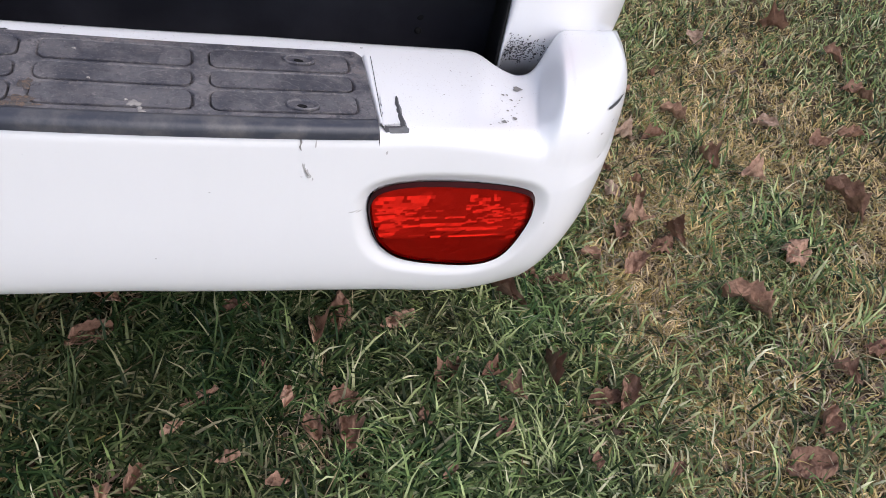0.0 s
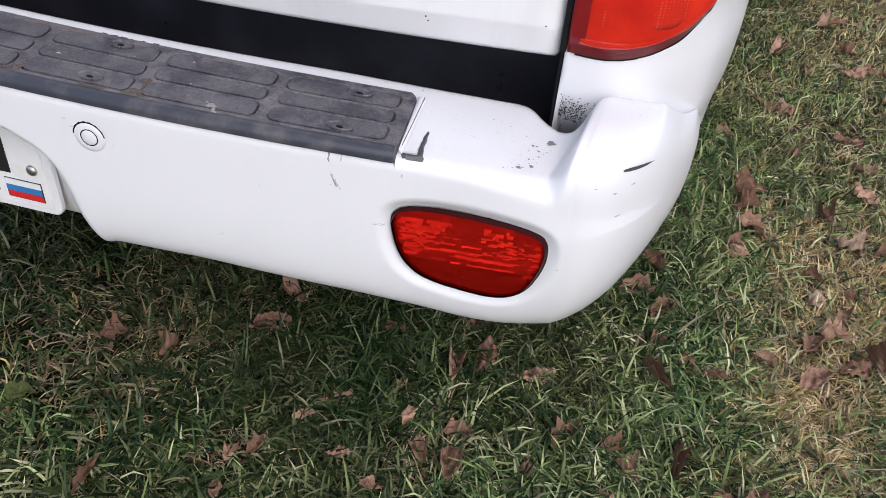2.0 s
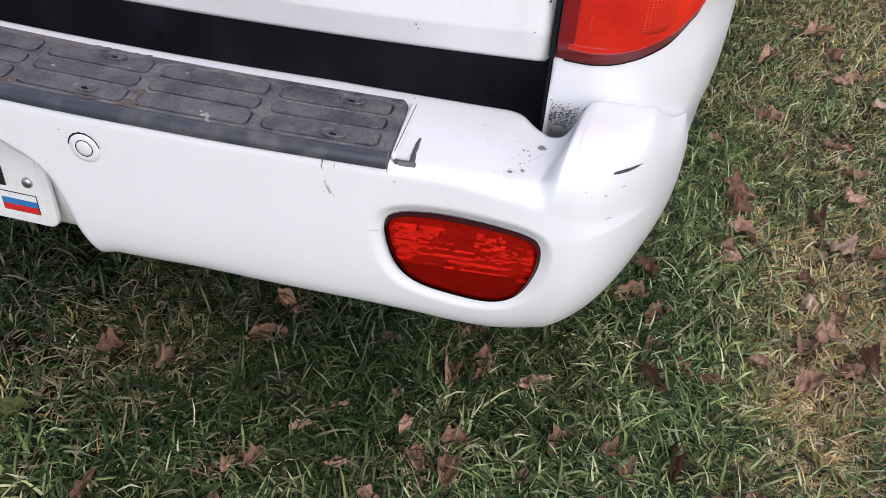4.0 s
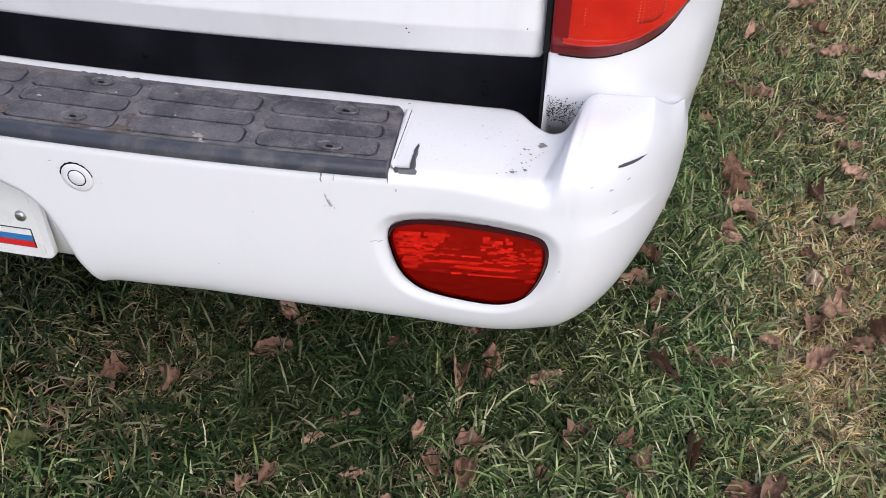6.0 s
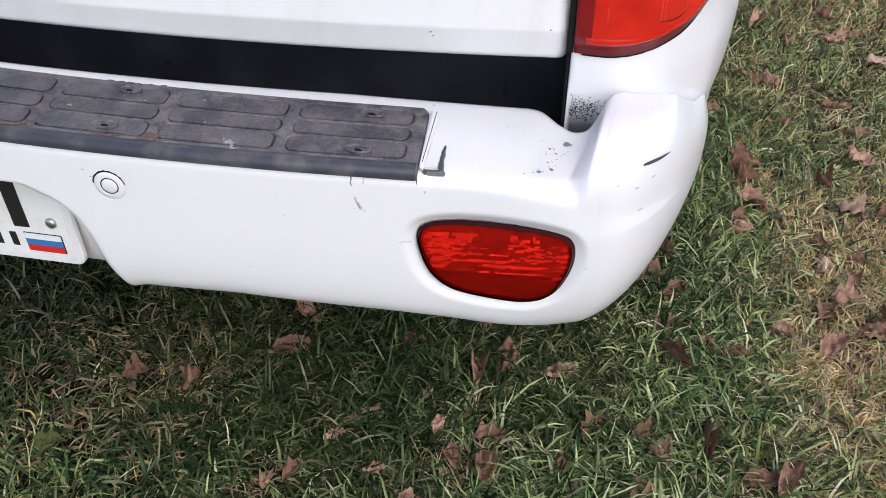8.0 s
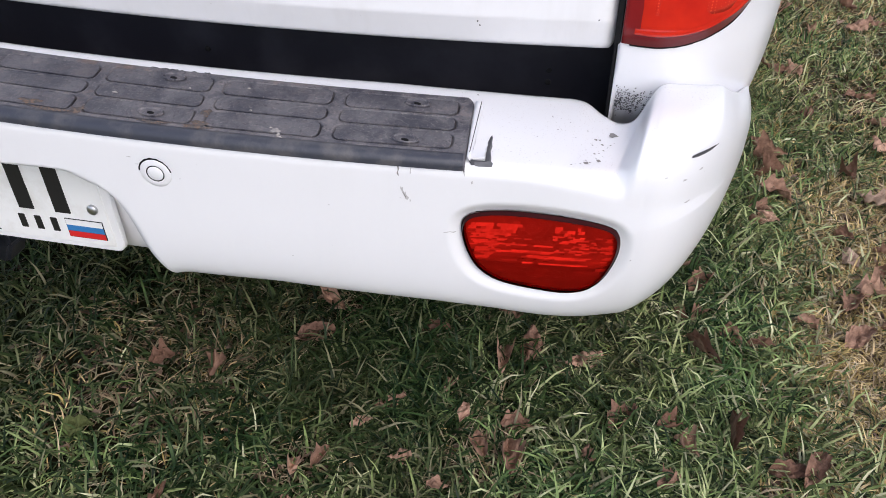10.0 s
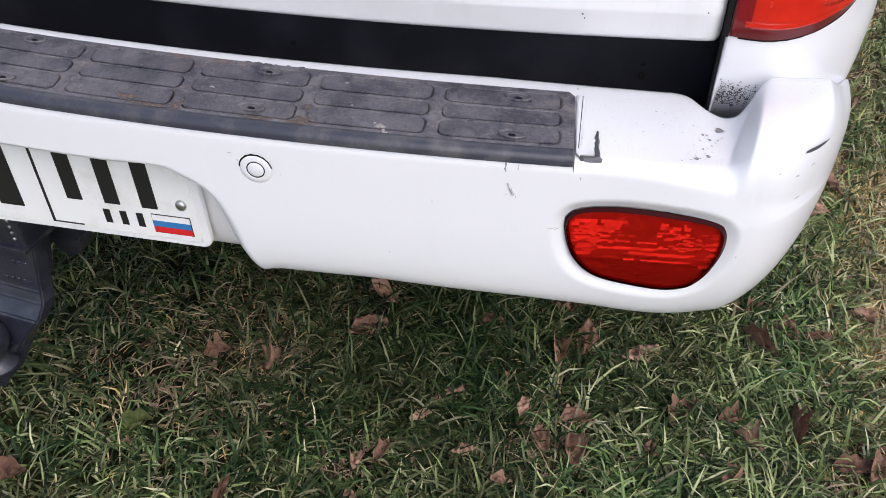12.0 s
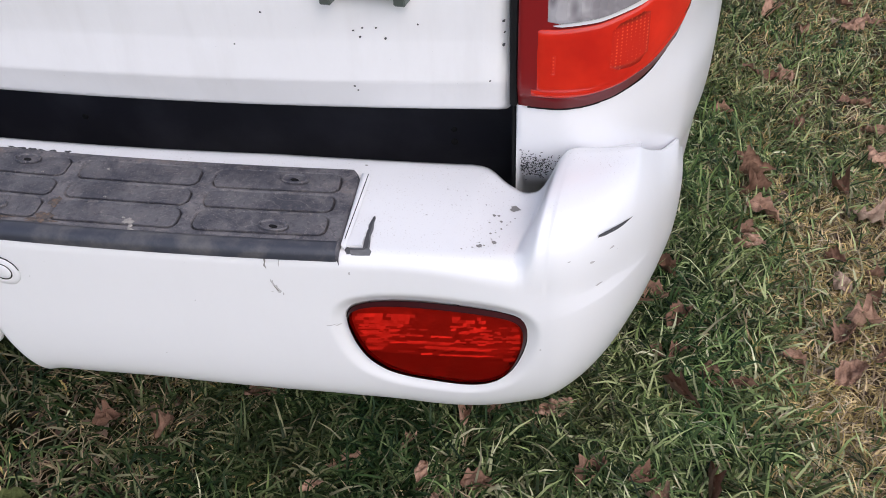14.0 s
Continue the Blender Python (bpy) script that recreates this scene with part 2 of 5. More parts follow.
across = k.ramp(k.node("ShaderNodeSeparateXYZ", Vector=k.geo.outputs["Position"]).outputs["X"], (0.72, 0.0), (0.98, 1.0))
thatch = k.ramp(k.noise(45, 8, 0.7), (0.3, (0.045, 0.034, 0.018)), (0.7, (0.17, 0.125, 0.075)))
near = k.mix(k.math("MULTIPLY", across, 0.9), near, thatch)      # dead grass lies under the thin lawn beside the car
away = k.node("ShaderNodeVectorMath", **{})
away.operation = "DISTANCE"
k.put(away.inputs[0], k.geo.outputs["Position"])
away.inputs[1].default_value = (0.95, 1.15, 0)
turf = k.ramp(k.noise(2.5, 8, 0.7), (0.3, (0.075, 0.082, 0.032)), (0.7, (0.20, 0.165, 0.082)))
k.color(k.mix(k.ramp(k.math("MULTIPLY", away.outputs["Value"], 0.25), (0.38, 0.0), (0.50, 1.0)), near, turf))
k.bump(k.noise(90, 8, 0.7), 0.8, 0.01)
SOIL = k.m


def leaf_material(name, a, b, c):
    k = Mat(name, a, 0.75, 0, 0, 0.12)
    info = k.t.nodes.new("ShaderNodeObjectInfo")
    where = k.t.nodes.new("ShaderNodeTexCoord")
    tone = k.mix(k.ramp(info.outputs["Random"], (0.0, 0.0), (1.0, 1.0)), a, b)
    blot = k.ramp(k.noise(60, 6, 0.65), (0.40, 0.0), (0.68, 1.0))
    tone = k.mix(k.math("MULTIPLY", blot, 0.8), tone, c)
    vein = k.node("ShaderNodeTexWave", Vector=where.outputs["Generated"], Scale=2.6)
    vein.wave_type, vein.bands_direction = "BANDS", "DIAGONAL"
    vein.inputs["Distortion"].default_value = 2.5
    k.color(k.mix(k.ramp(vein.outputs["Fac"], (0.86, 0.0), (1.0, 0.2)), tone, c))
    k.bump(k.noise(170, 6, 0.6), 0.8, 0.002)
    return k.m


LEAF = leaf_material("brown_leaf", (0.195, 0.108, 0.074), (0.50, 0.312, 0.222), (0.098, 0.053, 0.037))
LEAF_PALE = leaf_material("pale_leaf", (0.40, 0.285, 0.215), (0.50, 0.37, 0.29), (0.20, 0.120, 0.085))
LEAF_GREEN = leaf_material("yellow_green_leaf", (0.085, 0.098, 0.036), (0.10, 0.115, 0.042), (0.05, 0.06, 0.02))

# ---------------------------------------------------------------- mesh helpers


def mesh(verts, faces, material, smooth=True):
    me = bpy.data.meshes.new("m")
    me.from_pydata([tuple(map(float, v)) for v in verts], [], [tuple(map(int, f)) for f in faces])
    me.materials.append(material)
    if smooth:
        me.polygons.foreach_set("use_smooth", [True] * len(me.polygons))
    me.update()
    return me


def part(name, data, parent=None, label=""):
    ob = new(name, data)
    if parent is not None:
        ob.parent = parent
    return tagged(ob, label)


def grid_faces(n, m, close=False):
    """Quads of a grid of n rows with m points each."""
    i, j = np.meshgrid(np.arange(n - 1), np.arange(m if close else m - 1), indexing="ij")
    a, b = i * m + j, i * m + (j + 1) % m
    return np.stack([a, a + m, b + m, b], -1).reshape(-1, 4)


def from_bm(bm, material, smooth=True):
    me = bpy.data.meshes.new("m")
    bmesh.ops.recalc_face_normals(bm, faces=bm.faces)
    bm.to_mesh(me)
    bm.free()
    me.materials.append(material)
    if smooth:
        me.polygons.foreach_set("use_smooth", [True] * len(me.polygons))
    return me


def box(lo, hi, material, bevel=0.0, segs=2, turn=None):
    bm = bmesh.new()
    bmesh.ops.create_cube(bm, size=1)
    for v in bm.verts:
        v.co = Vector([lo[i] + (v.co[i] + 0.5) * (hi[i] - lo[i]) for i in range(3)])
    if bevel:
        bmesh.ops.bevel(bm, geom=bm.edges[:], offset=bevel, segments=segs, affect="EDGES", profile=0.5)
    if turn is not None:
        bm.transform(turn)
    return from_bm(bm, material, False)


def lathe(profile, material, m=None, n=32):
    """A body turned about its local z from (radius, height) pairs."""
    a = np.linspace(0, 2 * np.pi, n, endpoint=False)
    rows = [[(r * c, r * s, h) for c, s in zip(np.cos(a), np.sin(a))] for r, h in profile]
    v = np.array(rows).reshape(-1, 3)
    f = [tuple(q) for q in grid_faces(len(profile), n, True)]
    f.append(tuple(range(n - 1, -1, -1)))
    f.append(tuple(range((len(profile) - 1) * n, len(profile) * n)))
    me = mesh(v, f, material)
    if m is not None:
        me.transform(m)
    bm = bmesh.new()
    bm.from_mesh(me)
    bmesh.ops.recalc_face_normals(bm, faces=bm.faces)
    bm.to_mesh(me)
    bm.free()
    return me


def ease(x):
    x = np.clip(x, 0, 1)
    return x * x * (3 - 2 * x)


def spline(keys, x, soft=0.0):
    """Values at x of a line through (position, value) keys, rounded over soft."""
    p, v = zip(*keys)
    x = np.asarray(x, float)
    if not soft:
        return np.interp(x, p, v)
    return sum(np.interp(x + d * soft, p, v) for d in np.linspace(-1, 1, 9)) / 9


def rounded(points, n=72, passes=3):
    """A closed outline with corners cut round, n points along it."""
    p = np.array(points, float)
    for _ in range(passes):
        q = np.roll(p, -1, 0)
        p = np.stack([0.75 * p + 0.25 * q, 0.25 * p + 0.75 * q], 1).reshape(-1, 2)
    q = np.vstack([p, p[:1]])
    s = np.r_[0, np.cumsum(np.linalg.norm(np.diff(q, axis=0), axis=1))]
    u = np.linspace(0, s[-1], n, endpoint=False)
    return np.stack([np.interp(u, s, q[:, 0]), np.interp(u, s, q[:, 1])], -1)


def distance(points, outline):
    """Signed distance of points to a closed outline: negative inside."""
    p = np.asarray(points, float)
    a, b = outline, np.roll(outline, -1, 0)
    d2, inside = np.full(len(p), 9.0), np.zeros(len(p), bool)
    for (ax, ay), (bx, by) in zip(a, b):
        ex, ey = bx - ax, by - ay
        w = np.clip(((p[:, 0] - ax) * ex + (p[:, 1] - ay) * ey) / (ex * ex + ey * ey + 1e-12), 0, 1)
        d2 = np.minimum(d2, (p[:, 0] - ax - w * ex) ** 2 + (p[:, 1] - ay - w * ey) ** 2)
        if abs(ey) > 1e-9:
            cross = ((ay > p[:, 1]) != (by > p[:, 1])) & (p[:, 0] < ax + (p[:, 1] - ay) / ey * ex)
            inside ^= cross
    return np.where(inside, -1, 1) * np.sqrt(d2)


# ---------------------------------------------------------------- ground
def ground_height(x, y):
    return 0.004 * np.sin(3.1 * x + 1.3) * np.cos(2.7 * y) + 0.003 * np.sin(7.3 * y + 2 * x)


ax_ = np.r_[np.array([-60, -25, -10, -4, -2]), np.arange(-1.0, 3.01, 0.05), np.array([4, 6, 12, 25, 60])]
ay_ = np.r_[np.array([-60, -25, -10, -4, -2]), np.arange(-1.0, 3.01, 0.05), np.array([4, 6, 12, 25, 60])]
gx, gy = np.meshgrid(ax_, ay_, indexing="ij")
gz = ground_height(gx, gy) - 0.004
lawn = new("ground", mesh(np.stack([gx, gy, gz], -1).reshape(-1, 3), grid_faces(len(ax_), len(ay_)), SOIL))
tagged(lawn, "dark soil of a lawn under short matted grass, near-black like the gaps between blades", "ground", kind="structure")


def blades(name, count, length, width, lean, material, seed, dense, label, curl=(25, 95), category="grass"):
    """A field of bent blades as one mesh; dense(x, y) gives the chance that a blade stands there."""
    g = np.random.default_rng(seed)
    near = g.random(count) < 0.5       # most of them round the corner of the car
    x = np.where(near, 0.95 + g.normal(0, 0.42, count) - 0.45 * g.random(count), g.uniform(-0.75, 2.6, count))
    y = np.where(near, 0.58 + g.normal(0, 0.52, count), g.uniform(-0.6, 2.75, count))
    keep = g.random(count) < dense(x, y)
    keep &= (x > 0.66) | (y < 0.62) | (g.random(count) < 0.06)      # little grows under the car
    inset = np.minimum(np.minimum(x + 0.75, 2.6 - x), np.minimum(y + 0.6, 2.75 - y))
    keep &= g.random(count) < ease((inset + 0.12 * np.sin(9 * x) * np.sin(8 * y)) / 0.55)      # thins out into the turf
    x, y = x[keep], y[keep]
    n = len(x)
    # blades stand in tufts that share a heading
    tuft = np.sin(x * 41 + 3 * np.sin(y * 23)) + np.cos(y * 37 + 3 * np.sin(x * 29))
    turn = tuft * 2.2 + g.normal(0, 1.1, n)
    size = g.uniform(*length, n) * (1 + 0.25 * g.normal(0, 1, n).clip(-1.5, 2))
    half = g.uniform(*width, n) / 2
    up0 = np.radians(g.uniform(*lean, n))
    droop = np.radians(g.uniform(*curl, n))
    side = g.normal(0, 0.75, n)
    pos = np.stack([x, y, ground_height(x, y) - 0.003], -1)
    rows = []
    for i, w in enumerate((1.0, 0.92, 0.68, 0.0)):
        head = turn + side * i / 3
        cross = np.stack([-np.sin(head), np.cos(head), 0.35 * np.sin(head * 3)], -1) * (half * w)[:, None]
        rows.append((pos - cross, pos + cross) if w else (pos,))
        el_ = up0 - droop * i / 2
        step = (size / 3)[:, None] * np.stack([np.cos(el_) * np.cos(head), np.cos(el_) * np.sin(head), np.sin(el_)], -1)
        pos = pos + step
        pos[:, 2] = np.maximum(pos[:, 2], ground_height(pos[:, 0], pos[:, 1]) + 0.001)
    v = np.stack([p for r in rows for p in r], 1).reshape(-1, 3)
    k0 = np.arange(n)[:, None] * 7
    quads = np.concatenate([k0 + (0, 1, 3, 2), k0 + (2, 3, 5, 4)], 0)
    tris = k0 + (4, 5, 6)
    me = bpy.data.meshes.new(name)
    me.vertices.add(len(v))
    me.vertices.foreach_set("co", v.ravel())
    me.loops.add(quads.size + tris.size)
    me.loops.foreach_set("vertex_index", np.r_[quads.ravel(), tris.ravel()].astype(np.int32))
    me.polygons.add(len(quads) + len(tris))
    starts = np.r_[np.arange(len(quads)) * 4, quads.size + np.arange(len(tris)) * 3]
    me.polygons.foreach_set("loop_start", starts.astype(np.int32))
    me.update(calc_edges=True)
    me.validate()
    me.materials.append(material)
    return tagged(new(name, me), label, category, kind="stuff")


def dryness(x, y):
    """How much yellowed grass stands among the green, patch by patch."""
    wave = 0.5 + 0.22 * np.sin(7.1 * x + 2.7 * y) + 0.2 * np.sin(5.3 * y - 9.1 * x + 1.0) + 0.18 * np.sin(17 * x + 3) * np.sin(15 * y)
    # yellower to the right; the brighter light there goes into these blades too
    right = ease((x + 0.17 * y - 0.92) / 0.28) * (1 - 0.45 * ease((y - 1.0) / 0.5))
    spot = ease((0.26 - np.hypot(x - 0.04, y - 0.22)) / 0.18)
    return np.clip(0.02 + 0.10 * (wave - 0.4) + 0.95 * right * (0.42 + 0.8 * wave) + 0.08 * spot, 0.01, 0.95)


def light_share(x, y):
    """Share of paler green blades: the lawn's light and shade put into colour."""
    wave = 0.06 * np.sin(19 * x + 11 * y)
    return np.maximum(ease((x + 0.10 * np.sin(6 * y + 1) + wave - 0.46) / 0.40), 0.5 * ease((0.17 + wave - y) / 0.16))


SCUFFS = ((0.04, 0.22, 0.26), (0.24, 0.43, 0.11), (0.56, 0.20, 0.13), (0.60, 0.40, 0.09), (0.83, 0.50, 0.08), (1.08, 0.64, 0.13), (0.93, 1.02, 0.13), (1.12, 0.98, 0.14), (1.35, 0.42, 0.16), (1.05, 1.40, 0.16), (0.96, 0.28, 0.09), (0.33, 0.11, 0.09))


def bare(x, y):
    """Worn spots with thin grass, where dead leaves gather."""
    out = np.zeros_like(x)
    for cx, cy, r in SCUFFS:
        ragged = r * (1 + 0.25 * np.sin(9 * np.arctan2(y - cy, x - cx) + 7 * cx) * np.sin(40 * x))
        out = np.maximum(out, ease((ragged - np.hypot(x - cx, y - cy)) / (0.7 * r)))
    return out


blades("grass", 230000, (0.028, 0.066), (0.0024, 0.0048), (18, 78), GREEN, 3, lambda x, y: (1.0 - dryness(x, y)) * (1 - 0.62 * bare(x, y)) * (1 - 0.75 * light_share(x, y)), "short green lawn grass, matted and uneven, the bumper's shade in its dark green", (25, 105))
blades("fresh_grass", 210000, (0.028, 0.064), (0.0024, 0.0048), (18, 78), LIGHT_GREEN, 7, lambda x, y: (1.0 - dryness(x, y)) * (1 - 0.62 * bare(x, y)) * 0.75 * light_share(x, y), "lighter green lawn grass, the light away from the bumper put into its colour", (25, 105))
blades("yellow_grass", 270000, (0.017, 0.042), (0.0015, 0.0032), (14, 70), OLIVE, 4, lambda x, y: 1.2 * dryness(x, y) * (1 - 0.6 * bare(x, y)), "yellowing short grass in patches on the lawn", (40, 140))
blades("dry_grass", 130000, (0.018, 0.070), (0.0011, 0.0028), (4, 45), STRAW, 5, lambda x, y: 0.09 + 0.55 * dryness(x, y) + 0.32 * bare(x, y) * ease((0.75 - x) / 0.2), "dry straw-coloured grass lying among green blades", (10, 80))
blades("leaf_litter", 60000, (0.006, 0.026), (0.003, 0.012), (0, 45), LITTER, 6, lambda x, y: 0.06 + 0.22 * dryness(x, y) + 0.6 * bare(x, y), "brown crumbs of dead leaves between the blades", (0, 90), "litter")

# ---------------------------------------------------------------- car: outlines
def rear_line(x):
    """How far back the bumper's face lies across the car."""
    return -0.054 + 0.235 * x * x - 0.0065 * ease((np.abs(x) - 0.60) / 0.10)


# plan of the bumper: across the back, round the corner, along the side
def bumper_plan():
    back = [(x, rear_line(x)) for x in np.r_[np.arange(0, 0.30, 0.006), np.arange(0.30, 0.36, 0.002), np.arange(0.36, 0.57, 0.006), np.arange(0.57, 0.7185, 0.0013)]]
    p0, p1, p2, p3 = [np.array(p) for p in ((0.72, 0.0613), (0.7515, 0.0715), (0.7745, 0.120), (0.7870, 0.215))]
    w = np.linspace(0, 1, 44)[:, None]
    corner = (1 - w) ** 3 * p0 + 3 * w * (1 - w) ** 2 * p1 + 3 * w * w * (1 - w) * p2 + w**3 * p3
    side = [(0.7870 - 0.027 * (i / 12) ** 0.95, 0.215 + 0.385 * i / 12) for i in range(1, 13)]
    p = np.vstack([back, corner, side])
    s = np.r_[0, np.cumsum(np.linalg.norm(np.diff(p, axis=0), axis=1))]
    s = np.where(np.arange(len(p)) < len(back), p[:, 0], 0.72 + s - s[len(back)])
    t = np.gradient(p, axis=0)
    t /= np.linalg.norm(t, axis=1)[:, None]
    return p, s, np.stack([-t[:, 1], t[:, 0]], -1)


FOG = rounded([(0.583, 0.5565), (0.604, 0.5647), (0.652, 0.5641), (0.695, 0.5570), (0.7065, 0.5450), (0.7040, 0.519), (0.693, 0.4935), (0.677, 0.4855), (0.654, 0.4852), (0.614, 0.4920), (0.596, 0.5070), (0.587, 0.528)], 120, 3)
LOW, UPPER = 62, 36      # rows of the bumper's section below and above its widest height
PLAN, RUN, INWARD = bumper_plan()
STEP = 0.622 - 0.045 * np.minimum(RUN, 0.72) ** 2
# the rim at the top of the bumper, across the step, round the notch and over the corner
RIM_X = spline([(0, 0), (0.645, 0.645), (0.66, 0.660), (0.68, 0.6805), (0.694, 0.6955), (0.703, 0.7040), (0.712, 0.7105), (0.73, 0.7225), (0.75, 0.7355), (0.77, 0.7460), (0.79, 0.7555), (0.81, 0.7635), (0.83, 0.7705), (0.85, 0.7755), (0.87, 0.7790), (0.90, 0.7830)], RUN, 0.004)
RIM_Y = np.where(RUN < 0.64, 0.060 + 0.208 * RUN**2 - 0.013 * np.clip(1 - (RUN / 0.5) ** 2, 0, 1), spline([(0.64, 0.1455), (0.650, 0.1462), (0.659, 0.1428), (0.668, 0.1365), (0.680, 0.1312), (0.690, 0.1308), (0.698, 0.1335), (0.704, 0.138), (0.714, 0.1445), (0.73, 0.1485), (0.75, 0.154), (0.77, 0.160), (0.79, 0.169), (0.81, 0.181), (0.83, 0.199), (0.85, 0.217), (0.87, 0.235), (0.90, 0.262)], RUN, 0.004))
along = ease((RUN - 0.875) / 0.12)
RIM_X = RIM_X + along * (PLAN[:, 0] + 0.002 * INWARD[:, 0] - RIM_X)
RIM_Y = np.where(RUN > 0.87, np.maximum(PLAN[:, 1] + 0.034 * (1 - along), 0.235), RIM_Y)
PLAIN_Z = np.where(RUN < 0.64, STEP + 0.005, spline([(0.64, 0.6086), (0.655, 0.6078), (0.668, 0.6040), (0.682, 0.6015), (0.70, 0.6010), (0.72, 0.6030)], RUN, 0.004))


def corner_lift(run):
    """How far the block at the corner rises over the step."""
    return spline([(0.684, 0.0), (0.693, 0.0030), (0.6985, 0.012), (0.704, 0.0250), (0.710, 0.0315), (0.718, 0.0325), (0.75, 0.0308), (0.77, 0.0292), (0.79, 0.0262), (0.81, 0.0165), (0.83, 0.0062), (0.85, 0.0003), (0.87, -0.0045), (0.90, -0.022), (1.0, -0.085), (1.3, -0.125)], run, 0.003)


RIM_Z = PLAIN_Z + corner_lift(RUN)
FOOT = spline([(0, 0.446), (0.312, 0.447), (0.335, 0.462), (0.345, 0.468), (0.43, 0.468), (0.56, 0.457), (0.645, 0.446), (0.70, 0.435), (0.75, 0.427), (0.80, 0.428), (0.9, 0.44), (1.4, 0.45)], RUN, 0.01)
ROUND = ease((RUN - 0.63) / 0.13)


def bumper_section(i):
    """Points (inward, z) up the outside at one station, then over the top to the rim."""
    c, zb = ROUND[i], FOOT[i]
    zc = STEP[i] - 0.003 * c
    mid, tuck, power = 0.535 + 0.025 * c, 0.024 + 0.036 * c, 3.0 - 0.8 * c
    w = np.sin(np.linspace(np.pi / 2, 0, LOW - 2))
    low = [(tuck * (1 - (1 - a**power) ** (1 / power)), mid - (mid - zb) * a) for a in w]
    r = 0.012 + 0.014 * c
    face = [(0.002 * a, mid + (zc - r - mid) * a) for a in np.linspace(0, 1, UPPER)[1:]]
    bend = [(0.002 + r * (1 - math.cos(a)), zc - r + r * math.sin(a)) for a in np.linspace(0, np.pi / 2 * (1 - 0.25 * c), 9)[1:]]
    return np.array([(tuck + 0.05, zb + 0.02), (tuck + 0.02, zb + 0.004)] + low + face + bend)


def bumper_mesh():
    rows = []
    for i in range(len(RUN)):
        sec = bumper_section(i)
        d, z = sec[:, 0].copy(), sec[:, 1]
        x0 = PLAN[i][0]
        if 0.55 < RUN[i] < 0.73:     # pocket for the fog lamp
            sd = distance(np.stack([np.full(len(z), x0), z], -1), FOG)
            d += 0.0055 * ease((0.011 - sd) / 0.013) + 0.028 * ease((-0.0008 - sd) / 0.003)
        if RUN[i] < 0.36:            # recess for the number plate
            edge = spline([(0.44, 0.346), (0.47, 0.342), (0.50, 0.332), (0.53, 0.3255), (0.552, 0.316), (0.566, 0.300), (0.575, 0.270)], z, 0.008)
            d += 0.046 * np.minimum(ease((edge - x0) / 0.044), np.clip((0.5745 - z) / 0.006, 0, 1))
        room = (RIM_X[i] - PLAN[i][0]) * INWARD[i][0] + (RIM_Y[i] - PLAN[i][1]) * INWARD[i][1]
        d[-8:] *= min(1.0, max(0.0, 0.55 * room / 0.026))
        p = np.stack([PLAN[i][0] + d * INWARD[i][0], PLAN[i][1] + d * INWARD[i][1], z], -1)
        rim = np.array([RIM_X[i], RIM_Y[i], RIM_Z[i]])
        a = np.linspace(0, 1, 22)[1:, None]
        top = p[-1] + (rim - p[-1]) * a
        top[:, 2] = p[-1][2] + (PLAIN_Z[i] - p[-1][2]) * a[:, 0]
        block = corner_lift(RUN[i]) / 0.0325 if RUN[i] < 0.72 else 1.0
        if block > 0:          # the block at the corner: one curve from the face over its rounded front to the rim
            k0 = int(np.argmax(z[LOW:] > 0.578 - 0.018 * ease((RUN[i] - 0.73) / 0.10))) + LOW
            up = np.vstack([p[k0:], top])
            w = np.linspace(0, 1, len(up) + 1)[1:, None]
            a0, a3 = p[k0 - 1], np.array([*rim[:2], PLAIN_Z[i] + 0.0325 if RUN[i] < 0.72 else rim[2]])
            a1 = a0 + (0, 0, 0.72 * (a3[2] - a0[2]))
            a2 = np.array([*(PLAN[i] + 0.19 * (rim[:2] - PLAN[i])), a3[2] - 0.001])
            curve = (1 - w) ** 3 * a0 + 3 * w * (1 - w) ** 2 * a1 + 3 * w * w * (1 - w) * a2 + w**3 * a3
            share = np.ones_like(w)
            if RUN[i] < 0.72:
                share = (min(1.0, block) - float(ease((RUN[i] - 0.6975) / 0.0120))) * w**5 + float(ease((RUN[i] - 0.6975) / 0.0120))
            up = (1 - share) * up + share * curve
            p, top = np.vstack([p[:k0], up[: len(p) - k0]]), up[len(p) - k0 :]
        back = np.array([rim + (0, 0.003, -0.002), rim + (0, 0.004, -0.006), rim + (0, 0.005, -0.05)])
        back[:, :2] += 0.002 * INWARD[i]
        fold = float(ease((RUN[i] - 0.705) / 0.02))      # over the corner the rim turns in towards the body
        turn = float(ease((RUN[i] - 0.78) / 0.06))
        shelf = (1 - turn) * np.array([0.0, 0.045]) + turn * 0.03 * INWARD[i]
        back[1] = (1 - fold) * back[1] + fold * np.array([rim[0] + 0.3 * shelf[0], rim[1] + 0.3 * shelf[1], rim[2] - 0.009])
        back[2] = (1 - fold) * back[2] + fold * np.array([rim[0] + shelf[0], rim[1] + shelf[1], rim[2] - 0.020])
        rows.append(np.vstack([p, top, back]))
    right = np.array(rows)
    left = right[:0:-1].copy()
    left[:, :, 0] *= -1
    v = np.vstack([left, right])
    return mesh(v.reshape(-1, 3), grid_faces(len(v), v.shape[1])[:, ::-1], PAINT)


car = tagged(new("car"), "white sport utility car with a scuffed bumper, parked on grass", "car")
bumper = part("bumper", bumper_mesh(), car, "white plastic rear bumper with chips and scratches")


SKIN = BVHTree.FromPolygons([v.co for v in bumper.data.vertices], [tuple(p.vertices) for p in bumper.data.polygons])


